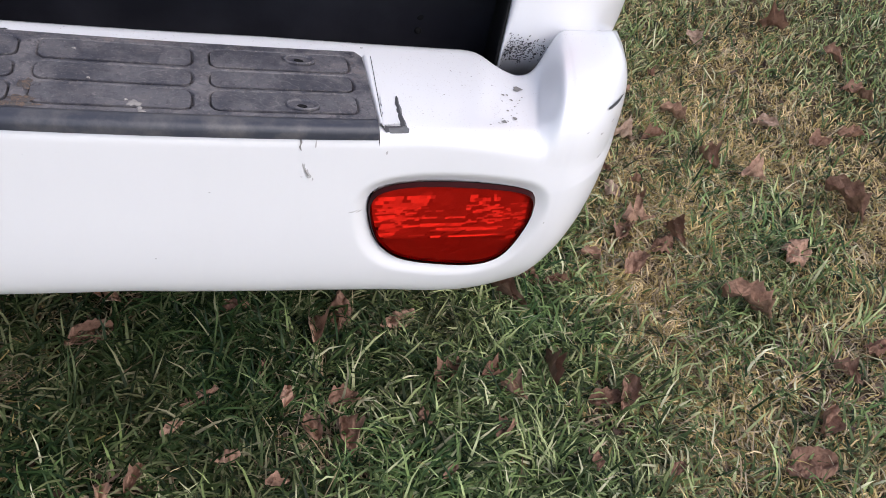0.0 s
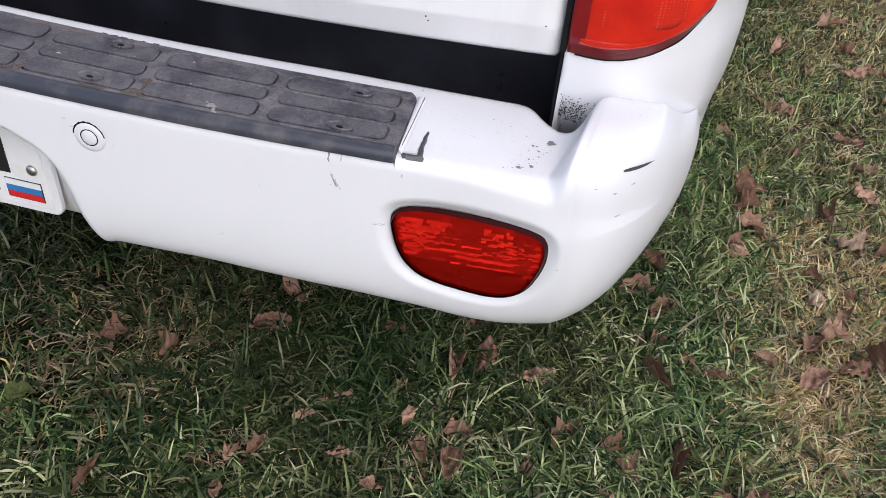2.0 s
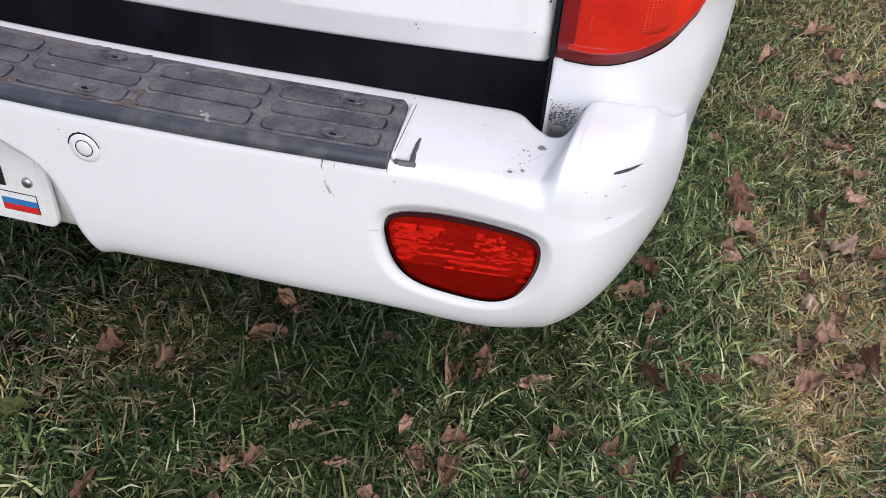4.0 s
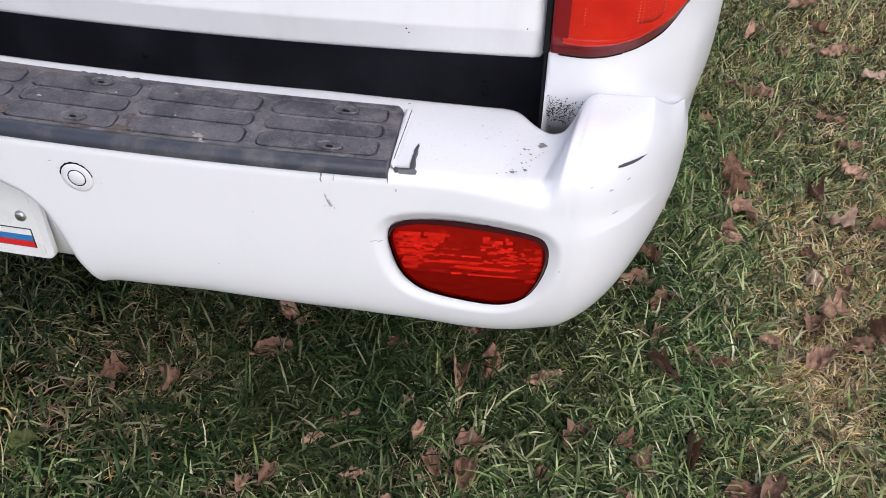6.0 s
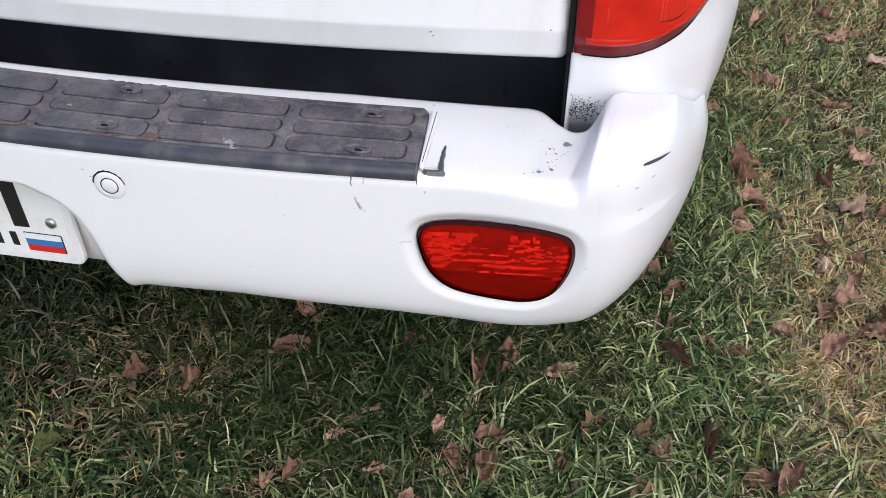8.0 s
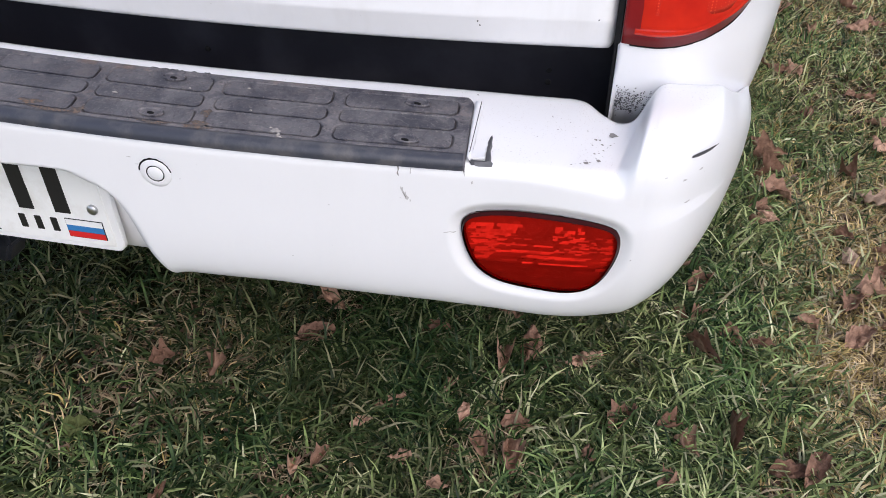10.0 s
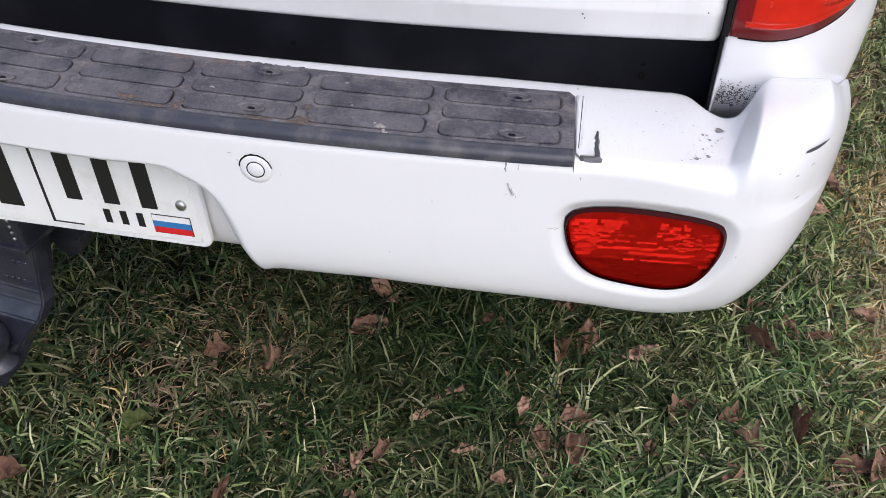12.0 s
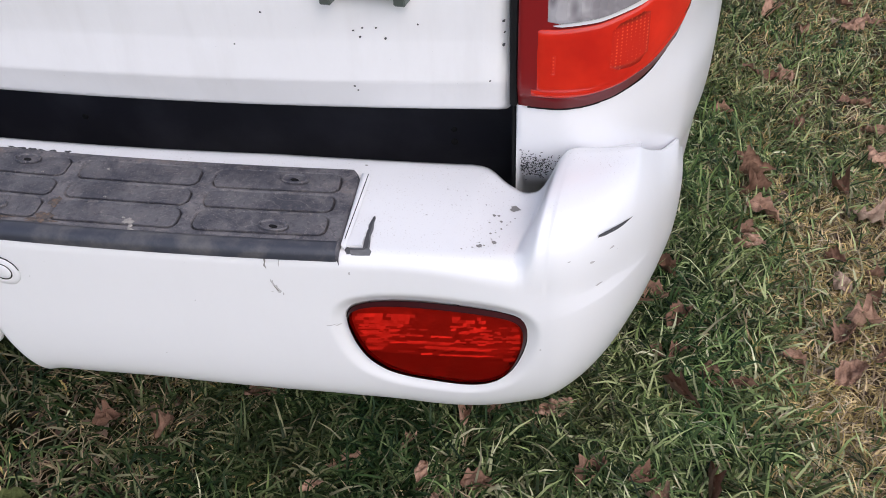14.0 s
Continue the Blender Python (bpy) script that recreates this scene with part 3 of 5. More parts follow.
def on_face(x, z, out=0.0005):
    """A point just outside the bumper, met from behind the car at (x, z)."""
    place, normal, _, _ = SKIN.ray_cast(Vector((x, -1.0, z)), Vector((0, 1, 0)))
    if place is None:
        return Vector((x, rear_line(x), z))
    return place + out * (normal if normal.y < 0 else -normal)


def on_step(x, y, out=0.0005):
    """A point just above the bumper, met from above."""
    place, _, _, _ = SKIN.ray_cast(Vector((x, y, 1.0)), Vector((0, 0, -1)))
    return Vector((x, y, (place.z if place else step_height(x, y)) + out))


def step_height(x, y):
    return 0.622 - 0.045 * x * x + 0.004 * np.clip((y - rear_line(x)) / 0.1, 0, 1)


# ---------------------------------------------------------------- fog lamp
def patch_on_face(outline, rings, bulge, material, base=0.0, span=1.0):
    """A domed lens over an outline in (x, z) on the bumper's face."""
    c = outline.mean(0)
    v, n = [], len(outline)
    for k_ in range(rings + 1):
        f = span * (1 - k_ / rings)
        for x, z in c + (outline - c) * max(f, 1e-4):
            y = rear_line(x) + base - bulge * (1 - f * f)
            v.append((x, y, z))
    return mesh(v, grid_faces(rings + 1, n, True), material)


def ring_on_face(outer, inner, y_out, y_in, material):
    v = [(x, rear_line(x) + y_out, z) for x, z in outer] + [(x, rear_line(x) + y_in, z) for x, z in inner]
    return mesh(v, grid_faces(2, len(outer), True), material)


def shrink(outline, by):
    c = outline.mean(0)
    d = outline - c
    return c + d * (1 - by / np.linalg.norm(d, axis=1)[:, None])


def fog_reflector():
    """Small mirror facets inside the lamp, each tipped its own way; mirrored sky is coloured brighter."""
    g = np.random.default_rng(8)
    inner = shrink(FOG, 0.0006)
    v, f = [], ([], [])

    def facet(x0, x1, z0, z1, pitch, yaw, bright):
        c = ((x0 + x1) / 2, (z0 + z1) / 2)
        if distance([c], inner)[0] > 0.0:
            return
        k0 = len(v)
        for x, z in ((x0, z0), (x1, z0), (x1, z1), (x0, z1)):
            y = rear_line(c[0]) + 0.0072 + (z - c[1]) * math.tan(radians(pitch)) + (x - c[0]) * (0.235 * 2 * c[0] + math.tan(radians(yaw)))
            v.append((x, y, z))
        f[bright].append((k0, k0 + 1, k0 + 2, k0 + 3))

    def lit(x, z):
        """Facets made to show the sky, by tip and by colour: (chance, tip)."""
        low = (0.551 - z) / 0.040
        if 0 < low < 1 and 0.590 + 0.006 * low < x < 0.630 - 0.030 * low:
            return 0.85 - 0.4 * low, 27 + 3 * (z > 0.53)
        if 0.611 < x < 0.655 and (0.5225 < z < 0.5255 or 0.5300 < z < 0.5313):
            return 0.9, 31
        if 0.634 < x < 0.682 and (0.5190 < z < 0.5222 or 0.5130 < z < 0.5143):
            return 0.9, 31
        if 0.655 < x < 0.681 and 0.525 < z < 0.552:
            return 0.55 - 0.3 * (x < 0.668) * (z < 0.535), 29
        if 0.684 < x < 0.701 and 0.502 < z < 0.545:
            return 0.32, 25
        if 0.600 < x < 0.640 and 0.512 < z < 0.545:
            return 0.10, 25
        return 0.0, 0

    z = 0.478
    while z < 0.570:
        fine = 0.508 < z < 0.541
        h = 0.0015 if fine else 0.0030
        x = 0.582
        while x < 0.706:
            w = g.choice((0.005, 0.008, 0.012)) if z < 0.525 else g.choice((0.0024, 0.0036, 0.0056))
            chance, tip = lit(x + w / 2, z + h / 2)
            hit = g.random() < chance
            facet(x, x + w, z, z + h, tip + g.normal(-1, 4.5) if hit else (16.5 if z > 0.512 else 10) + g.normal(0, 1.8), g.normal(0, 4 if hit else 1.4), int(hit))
            x += w
        z += h
    return [mesh(v, q, m, False) for q, m in zip(f, (FACET_DIM, FACET_BRIGHT))]


def build_fog_lamp():
    lens = patch_on_face(shrink(FOG, 0.0018), 10, 0.0030, FOGRED, 0.0012)
    lamp = part("fog_lamp", lens, car, "red plastic rear fog lamp lens")
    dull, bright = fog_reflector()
    part("reflector", dull, lamp, "ribbed reflector behind the lens, coloured darker where no sky is mirrored")
    part("bright_facets", bright, lamp, "reflector facets coloured brighter for the sky mirrored in them")
    # ring added only to darken the lens towards its edge
    part("shroud", ring_on_face(shrink(FOG, 0.0022), shrink(FOG, 0.0028), 0.0040, 0.0070, REDDARK), lamp, "dark red ring inside the lamp, added to darken the lens edge")
    part("bowl", patch_on_face(FOG, 4, 0.0, SEAL, 0.024), lamp, "dark lamp bowl")
    part("bezel", ring_on_face(FOG, shrink(FOG, 0.0020), 0.0054, 0.0010, BEZEL), lamp, "dark red lens rim")
    part("gasket", ring_on_face(shrink(FOG, -0.0004), shrink(FOG, 0.0016), 0.0049, 0.0049, SEAL), lamp, "black gap round the lens")
    return lamp


build_fog_lamp()

# ---------------------------------------------------------------- step pad
PAD_L, PAD_R = -0.615, 0.5775
SLANT = -0.20


def pad_point(x, v, up=0.0):
    """A point of the pad: x across at mid depth, v from 0 at the front to 1 at the back."""
    depth = 0.004 + v * 0.087
    xx = x + SLANT * (depth - 0.045)
    y = rear_line(xx) + depth
    return np.array([xx, y, step_height(xx, y) + 0.004 + up])


CELLS = []
for col in range(12):
    x1 = 0.5677 - 0.0978 * col
    for r0, r1 in ((0.140, 0.385), (0.415, 0.630), (0.665, 0.915)):
        CELLS.append((x1 - 0.0885, x1, r0, r1))


def round_rect(x0, x1, y0, y1, r, n=5):
    out = []
    for cx, cy, a0 in ((x1 - r, y1 - r, 0), (x0 + r, y1 - r, 90), (x0 + r, y0 + r, 180), (x1 - r, y0 + r, 270)):
        out += [(cx + r * math.cos(radians(a0 + 90 * i / n)), cy + r * math.sin(radians(a0 + 90 * i / n))) for i in range(n + 1)]
    return np.array(out)


def build_pad():
    xs = np.r_[np.arange(PAD_L, 0.06, 0.004), np.arange(0.06, PAD_R + 1e-6, 0.0009)]
    vs = np.r_[np.linspace(0.03, 0.985, 116)]
    rows = []
    for x in xs:
        end = min(x - PAD_L, PAD_R - x)
        row = [pad_point(x, -0.030, -0.0080), pad_point(x, -0.030, -0.0045), pad_point(x, -0.018, -0.0016), pad_point(x, 0.012, -0.0003)]
        cell = [c for c in CELLS if c[0] - 0.004 < x < c[1] + 0.004]
        for v in vs:
            sink = 0.0
            for x0, x1, r0, r1 in cell:
                q = (abs(x - (x0 + x1) / 2) - (x1 - x0) / 2 + 0.007, abs(v - (r0 + r1) / 2) * 0.087 - (r1 - r0) * 0.0435 + 0.007)
                sd = math.hypot(max(q[0], 0), max(q[1], 0)) + min(max(q), 0) - 0.007
                sink = min(sink, -0.0034 * min(1.0, max(0.0, (0.0002 - sd) / 0.0006)))
            limit = 1.0 - max(0.0, 0.008 - end) ** 2 / 0.008 / 0.087 * 1.0
            row.append(pad_point(x, min(v, limit), sink))
        row += [pad_point(x, min(0.995, limit), -0.001), pad_point(x, min(1.0, limit + 0.005), -0.005)]
        rows.append(row)
    first, last = np.array(rows[0]), np.array(rows[-1])
    first[:, 2] -= 0.005
    last[:, 2] -= 0.005
    first[:, 0] -= 0.001
    last[:, 0] += 0.001
    v = np.array([first, *rows, last])
    return part("step_pad", mesh(v.reshape(-1, 3), grid_faces(len(v), v.shape[1])[:, ::-1], RUBBER_DUSTY), car, "weathered black plastic step pad, dusty and rust-stained")


pad = build_pad()


def build_pad_lip():
    """The smooth rounded front edge of the pad."""
    xs = np.linspace(PAD_L, PAD_R - 0.0005, 160)
    rows = [[pad_point(x, v, up) for v, up in ((-0.038, -0.0080), (-0.038, -0.0042), (-0.024, -0.0010), (0.012, 0.0006), (0.060, 0.0007), (0.085, 0.0004), (0.095, -0.0006))] for x in xs]
    part("front_lip", mesh(np.array(rows).reshape(-1, 3), grid_faces(160, 7)[:, ::-1], RUBBER_SMOOTH), pad, "smooth bluish-black front edge of the pad")


build_pad_lip()


def pad_spot(name, cx, cv, w, h, material, label, seed):
    """An uneven patch of dirt lying on the pad, w by h metres."""
    g = np.random.default_rng(seed)
    n = 22
    a = np.linspace(0, 2 * math.pi, n, endpoint=False)
    r = 1 + 0.28 * np.sin(3 * a + seed) + 0.16 * g.normal(0, 1, n)
    ring = [(cx + w / 2 * r_ * math.cos(t_), cv + h / 0.087 / 2 * r_ * math.sin(t_)) for t_, r_ in zip(a, r)]
    v = [pad_point(cx + (x - cx) * f, cv + (q - cv) * f, u) for f, u in ((1.0, 0.0004), (0.7, 0.0010), (0.35, 0.0012), (0.03, 0.0012)) for x, q in ring]
    part(name, mesh(v, grid_faces(4, n, True), material), pad, label)


for cx, cv, w, h in ((0.3795, 0.16, 0.011, 0.010), (0.3800, 0.34, 0.007, 0.010), (0.3765, 0.115, 0.018, 0.004), (0.2815, 0.16, 0.010, 0.009), (0.262, 0.118, 0.030, 0.0035), (0.240, 0.20, 0.020, 0.007), (0.345, 0.115, 0.022, 0.003)):
    pad_spot("rust_stain", cx, cv, w, h, RUST, "orange-brown rusty dirt on the pad", int(cx * 1e4))
for cx, cv, w, h in ((0.4376, 0.185, 0.0070, 0.0055), (0.4405, 0.125, 0.0025, 0.0050), (0.4420, 0.095, 0.0040, 0.0018), (0.4330, 0.22, 0.0022, 0.0016), (0.356, 0.70, 0.0020, 0.0016), (0.412, 0.45, 0.0018, 0.0014), (0.402, 0.80, 0.0020, 0.0012), (0.300, 0.50, 0.0040, 0.0020)):
    pad_spot("dropping", cx, cv, w, h, DROPPING, "pale dried splash on the pad", int(cx * 1e4))


def build_tread(x0, x1, r0, r1):
    outline = round_rect(x0 + 0.0009, x1 - 0.0013, r0 * 0.087 + 0.0014, r1 * 0.087 - 0.0008, 0.0058)
    c, v = outline.mean(0), []
    for f, up in ((1.0, -0.0036), (1.0, -0.0002), (0.992, 0.0002)):
        for x, y in c + (outline - c) * f:
            v.append(pad_point(x, y / 0.087, up))
    n = len(outline)
    core = round_rect(x0 + 0.0075, x1 - 0.0075, r0 * 0.087 + 0.0075, r1 * 0.087 - 0.0075, 0.002) if (r1 - r0) * 0.087 > 0.0165 else c + (outline - c) * 0.5
    for x, y in core:
        v.append(pad_point(x, y / 0.087, 0.0002))
    f = [tuple(q) for q in grid_faces(4, n, True)] + [tuple(range(4 * n - 1, 3 * n - 1, -1))]
    return mesh(v, f, RUBBER, False)


for cell in CELLS:
    part("tread_block", build_tread(*cell), pad)


def build_pad_screw(x, y, tilt):
    z = step_height(x, y) + 0.0045
    m = Matrix.Translation((x, y, z)) @ Matrix.Rotation(tilt, 4, "Z") @ Matrix.Diagonal((1.20, 0.66, 1, 1))
    s = part("screw_boss", lathe([(0.0090, -0.001), (0.0089, 0.0006), (0.0086, 0.0013), (0.0081, 0.0014), (0.0075, 0.0010), (0.0070, -0.0006), (0.0050, -0.0009), (0.0030, -0.0009)], RUBBER_DUSTY, m), pad, "oval moulded screw boss")
    part("screw", lathe([(0.0025, -0.001), (0.0025, 0.0001), (0.0021, 0.0005), (0.0010, 0.0002), (0.0004, 0.0001)], SEAL, Matrix.Translation((x, y - 0.0005, z - 0.0004)) @ Matrix.Diagonal((1.3, 0.62, 1, 1)), 18), s, "dirty sunken screw")


for sx, sy in ((0.537, 0.038), (0.529, 0.087), (0.342, 0.000), (0.331, 0.050), (0.134, -0.027), (0.119, 0.030), (-0.08, -0.02), (-0.09, 0.04)):
    build_pad_screw(sx, sy, 0.1)

# ---------------------------------------------------------------- body behind the bumper
def body_plan(n=60):
    """Plan of the rear quarter, from its inner edge round the corner and forward."""
    p = [np.array(q) for q in ((0.6745, 0.150), (0.735, 0.152), (0.7765, 0.184), (0.7868, 0.32))]
    w = np.linspace(0, 1, n)[:, None]
    a = (1 - w) ** 3 * p[0] + 3 * w * (1 - w) ** 2 * p[1] + 3 * w * w * (1 - w) * p[2] + w**3 * p[3]
    b = [(0.7868 - 0.014 * ease(i / 10), 0.32 + 0.050 * i) for i in range(1, 11)]
    return np.vstack([a, b])


QUARTER = body_plan()
QN = np.gradient(QUARTER, axis=0)
QN = np.stack([QN[:, 1], -QN[:, 0]], -1) / np.linalg.norm(QN, axis=1)[:, None]    # outward


def quarter_in(z):
    """How far the panel's face steps in at height z."""
    return spline([(0.50, 0.060), (0.57, 0.034), (0.59, 0.016), (0.605, 0.0075), (0.62, 0.0030), (0.64, 0.0005), (0.68, 0.0), (0.70, 0.0), (1.3, 0.03)], z, 0.006)


def build_quarter(flip):
    zs = np.r_[np.linspace(0.50, 0.70, 41), np.linspace(0.72, 1.25, 8)]
    rows = []
    for z in zs:
        d = quarter_in(z)
        beside = ease((QUARTER[:, 1] - 0.185) / 0.06)
        p = QUARTER - QN * (d * (1 - 0.8 * beside) - 0.0055 * beside * float(ease((0.690 - z) / 0.045)))[:, None]
        fold = np.array([(0.671, 0.26), (0.6715, 0.156), (0.6725, 0.152)])
        rows.append(np.hstack([np.vstack([fold, p]), np.full((len(p) + 3, 1), z)]))
    v = np.array(rows)
    v[:, :, 0] *= flip
    f = grid_faces(len(v), v.shape[1])
    return part("quarter_panel", mesh(v.reshape(-1, 3), f if flip > 0 else f[:, ::-1], PAINT), car, "white rear quarter panel")


build_quarter(1)
build_quarter(-1)
# black strips added along the panel's edge to draw the dark tailgate gap
for sx in (-1, 1):
    part("edge_strip", box((0.6688, 0.1530, 0.50), (0.6712, 0.26, 0.6615), SEAL, 0.0008, 1, Matrix.Scale(sx, 4, (1, 0, 0))), car, "black strip over the panel's fold, for the dark tailgate gap")
    part("edge_strip", box((0.6688, 0.1475, 0.6615), (0.6738, 0.26, 1.05), SEAL, 0.0008, 1, Matrix.Scale(sx, 4, (1, 0, 0))), car, "black strip filling the dark gap beside the tail lamp")


def gate_line(x):
    return 0.068 + 0.18 * x * x


GATE_SECTION = [(0.656, 0.012), (0.6575, 0.008), (0.6595, 0.0062), (0.6825, 0.0), (0.7110, 0.0036), (0.716, 0.0037), (0.735, 0.0034), (0.76, 0.0045), (1.15, 0.03)]


def build_tailgate():
    xs = np.r_[np.linspace(-0.668, 0.668, 150)]
    zs = np.r_[0.656, 0.6575, 0.6595, 0.662, np.linspace(0.665, 0.76, 60), np.linspace(0.78, 1.15, 12)]
    rows = []
    for z in zs:
        d = spline(GATE_SECTION, z, 0.0012)
        trim = 0.004 * max(0.0, (0.664 - z) / 0.008) ** 2
        x = np.clip(xs, -0.668 + trim, 0.668 - trim)
        edge = ease((np.abs(x) - 0.662) / 0.006)
        rows.append(np.stack([x, gate_line(x) + d + 0.005 * edge, np.full(len(x), z - 0.0045)], -1))
    v = np.array(rows)
    back = v[:, [0, -1]].copy()
    back[:, :, 1] += 0.04
    v = np.concatenate([back[:, :1], v, back[:, 1:]], 1)
    under = v[:1].copy()
    under[:, :, 1] += 0.03
    v = np.concatenate([under, v], 0)
    return part("tailgate", mesh(v.reshape(-1, 3), grid_faces(len(v), v.shape[1]), PAINT_GATE), car, "white tailgate with streaks of dirt along its lower edge")


gate = build_tailgate()


def build_badge():
    bm = bmesh.new()
    for x0, x1, z0, z1 in ((0.5525, 0.5605, 0.7350, 0.76), (0.5990, 0.6070, 0.7340, 0.76), (0.5605, 0.5990, 0.7400, 0.7450)):
        y = gate_line((x0 + x1) / 2)
        made = bmesh.ops.create_cube(bm, size=1)["verts"]
        for vtx in made:
            vtx.co = Vector((x0 + (vtx.co.x + 0.5) * (x1 - x0), y - 0.001 + vtx.co.y * 0.012, z0 + (vtx.co.z + 0.5) * (z1 - z0)))
    bmesh.ops.bevel(bm, geom=bm.edges[:], offset=0.001, segments=1, affect="EDGES")
    part("badge", from_bm(bm, BADGE, False), gate, "grey raised badge")


build_badge()


def gate_depth(z):
    return spline(GATE_SECTION, z + 0.0045, 0.0012)


def build_gate_chip(x, z, r):
    """A chip through the tailgate's paint, with an uneven outline."""
    a = np.linspace(0, 2 * math.pi, 9)[:-1]
    ring = [(x + r * math.cos(t) * (1 + 0.4 * math.sin(3 * t + x * 1900)), z + r * math.sin(t) * (1 + 0.3 * math.cos(2 * t + z * 1700))) for t in a]
    v = [(px, gate_line(px) + float(gate_depth(pz)) - 0.0004, pz) for px, pz in ring] + [(px, gate_line(px) + float(gate_depth(pz)) + 0.001, pz) for px, pz in ring]
    part("paint_chip", mesh(v, [tuple(range(8))[::-1]] + [(i, (i + 1) % 8, 8 + (i + 1) % 8, 8 + i) for i in range(8)], SCRATCH, False), gate, "dark chip in the paint")


for x, z, r in ((0.508, 0.7255, 0.0007), (0.486, 0.7025, 0.0006), (0.568, 0.7135, 0.0007), (0.572, 0.709, 0.0008), (0.574, 0.7155, 0.0006), (0.583, 0.7155, 0.0006), (0.5885, 0.708, 0.0008), (0.6640, 0.7203, 0.0008), (0.6645, 0.7126, 0.0006), (0.6640, 0.704, 0.0008), (0.5655, 0.674, 0.0007), (0.567, 0.6705, 0.0006), (0.656, 0.6795, 0.0006), (0.610, 0.718, 0.0006)):
    build_gate_chip(x, z, r)


def build_sill():
    xs = np.linspace(-0.70, 0.70, 60)
    prof = [(0.10, 0.45), (0.098, 0.56), (0.096, 0.60), (0.092, 0.62), (0.088, 0.66), (0.085, 0.80)]
    v = np.array([[(x, gate_line(x) - 0.055 + 0.02 + d, z) for x in xs] for d, z in prof])
    sill = part("rear_sill", mesh(v.reshape(-1, 3), grid_faces(len(v), v.shape[1]), BLACK), car, "matt black panel below the tailgate")
    for x, z in ((0.611, 0.593), (0.30, 0.60), (0.611, 0.605)):
        part("plug", lathe([(0.0028, -0.002), (0.0028, 0.0004), (0.0022, 0.0009), (0.0006, 0.0009)], SEAL, Matrix.Translation((x, gate_line(x) + 0.0605, z)) @ Matrix.Rotation(radians(90), 4, "X"), 14), sill)


build_sill()

# ---------------------------------------------------------------- tail lamp
def lamp_foot(x):
    return spline([(0.670, 0.6625), (0.702, 0.6610), (0.718, 0.6625), (0.734, 0.6665), (0.752, 0.6755), (0.766, 0.692), (0.774, 0.713), (0.7800, 0.75)], x, 0.004)


def lamp_patch(x0, x1, foot, head, out, material, side=1, rows=26, lip=0.008):
    """A piece of the lamp over the quarter panel, between two heights, standing proud by out, with a rim."""
    ids = [i for i in range(60) if x0 <= QUARTER[i][0] <= x1]
    v = []
    for w in np.r_[-1, np.linspace(0, 1, rows), 2]:
        row = []
        for k_, i in enumerate(ids):
            lo, hi = foot(QUARTER[i][0]), head(QUARTER[i][0])
            z = lo + (max(hi, lo + 0.0005) - lo) * min(max(w, 0), 1)
            e = min(k_ if x0 > 0.6745 else 9, len(ids) - 1 - k_) / 3
            o = out - min(0.004, 1.2 * lip) * (1 - float(ease(e))) - (min(0.003, lip) if w in (0.0, 1.0) else 0) - (lip if w in (-1, 2) else 0)
            p = QUARTER[i] + QN[i] * (o - quarter_in(z))
            row.append((p[0] * side, p[1], z))
        a, b = np.array(row[0]), np.array(row[-1])
        row = [a + (0.0005 * -side, lip, 0)] + row + [b + (0, lip, 0)]
        v.append(row)
    v = np.array(v)
    f = grid_faces(len(v), v.shape[1])
    return mesh(v.reshape(-1, 3), f if side > 0 else f[:, ::-1], material)


def chrome_line(x):
    return spline([(0.690, 0.7210), (0.70, 0.7212), (0.722, 0.7235), (0.745, 0.7305), (0.762, 0.7430), (0.775, 0.76)], x, 0.003)


def build_tail_lamp(side):
    top = lambda x: 1.05 + 0 * x
    lamp = part("tail_lamp", lamp_patch(0.6740, 0.7795, lamp_foot, top, 0.0045, REDDARK, side), car, "red wrap-round tail lamp with a clear reversing section")
    part("red_lens", lamp_patch(0.6797, 0.7740, lambda x: lamp_foot(x) + 0.0092, lambda x: chrome_line(x) + 0.0006, 0.0053, REDBRIGHT, side, 14, 0.003), lamp, "bright red lens")
    part("retro_reflector", lamp_patch(0.727, 0.750, lambda x: np.maximum(lamp_foot(x) + 0.018, 0.688), lambda x: chrome_line(x) - 0.007, 0.00545, REDRETRO, side, 8, 0.0001), lamp, "red retro-reflector with a prism grid")
    part("retro_reflector", lamp_patch(0.6930, 0.6990, lambda x: 0.687 + 0 * x, lambda x: 0.703 + 0 * x, 0.00545, REDRETRO, side, 8, 0.0001), lamp, "red retro-reflector with a prism grid")
    part("lens_band", lamp_patch(0.6815, 0.7700, lambda x: lamp_foot(x) + 0.0100, lambda x: lamp_foot(x) + 0.0150, 0.0055, REDBRIGHT, side, 5, 0.0004), lamp, "paler red band along the foot of the lens")
    part("lens_edge", lamp_patch(0.690, 0.7725, lambda x: chrome_line(x) - 0.001, lambda x: chrome_line(x) + 0.0012, 0.0071, PLATEFRAME, side, 3, 0.003), lamp, "thin pale edge of the clear lens")
    part("reversing_lens", lamp_patch(0.692, 0.769, lambda x: chrome_line(x) + 0.0012, lambda x: 0.84 + 0 * x, 0.0065, CLEAR, side, 70, 0.0015), lamp, "clear ribbed lens")


build_tail_lamp(1)
build_tail_lamp(-1)


def build_lamp_gap():
    v = []
    for x in np.linspace(0.682, 0.7795, 50):
        i = int(np.argmin(np.abs(QUARTER[:60, 0] - x)))
        for dz, o in ((-0.0014, 0.0012), (0.001, 0.0016)):
            z = float(lamp_foot(x)) + dz
            p = QUARTER[i] + QN[i] * (o - float(quarter_in(z)))
            v.append((p[0], p[1], z))
    part("lamp_seal", mesh(v, grid_faces(50, 2)[:, ::-1], SEAL), car, "dirty dark seam below the tail lamp")


build_lamp_gap()

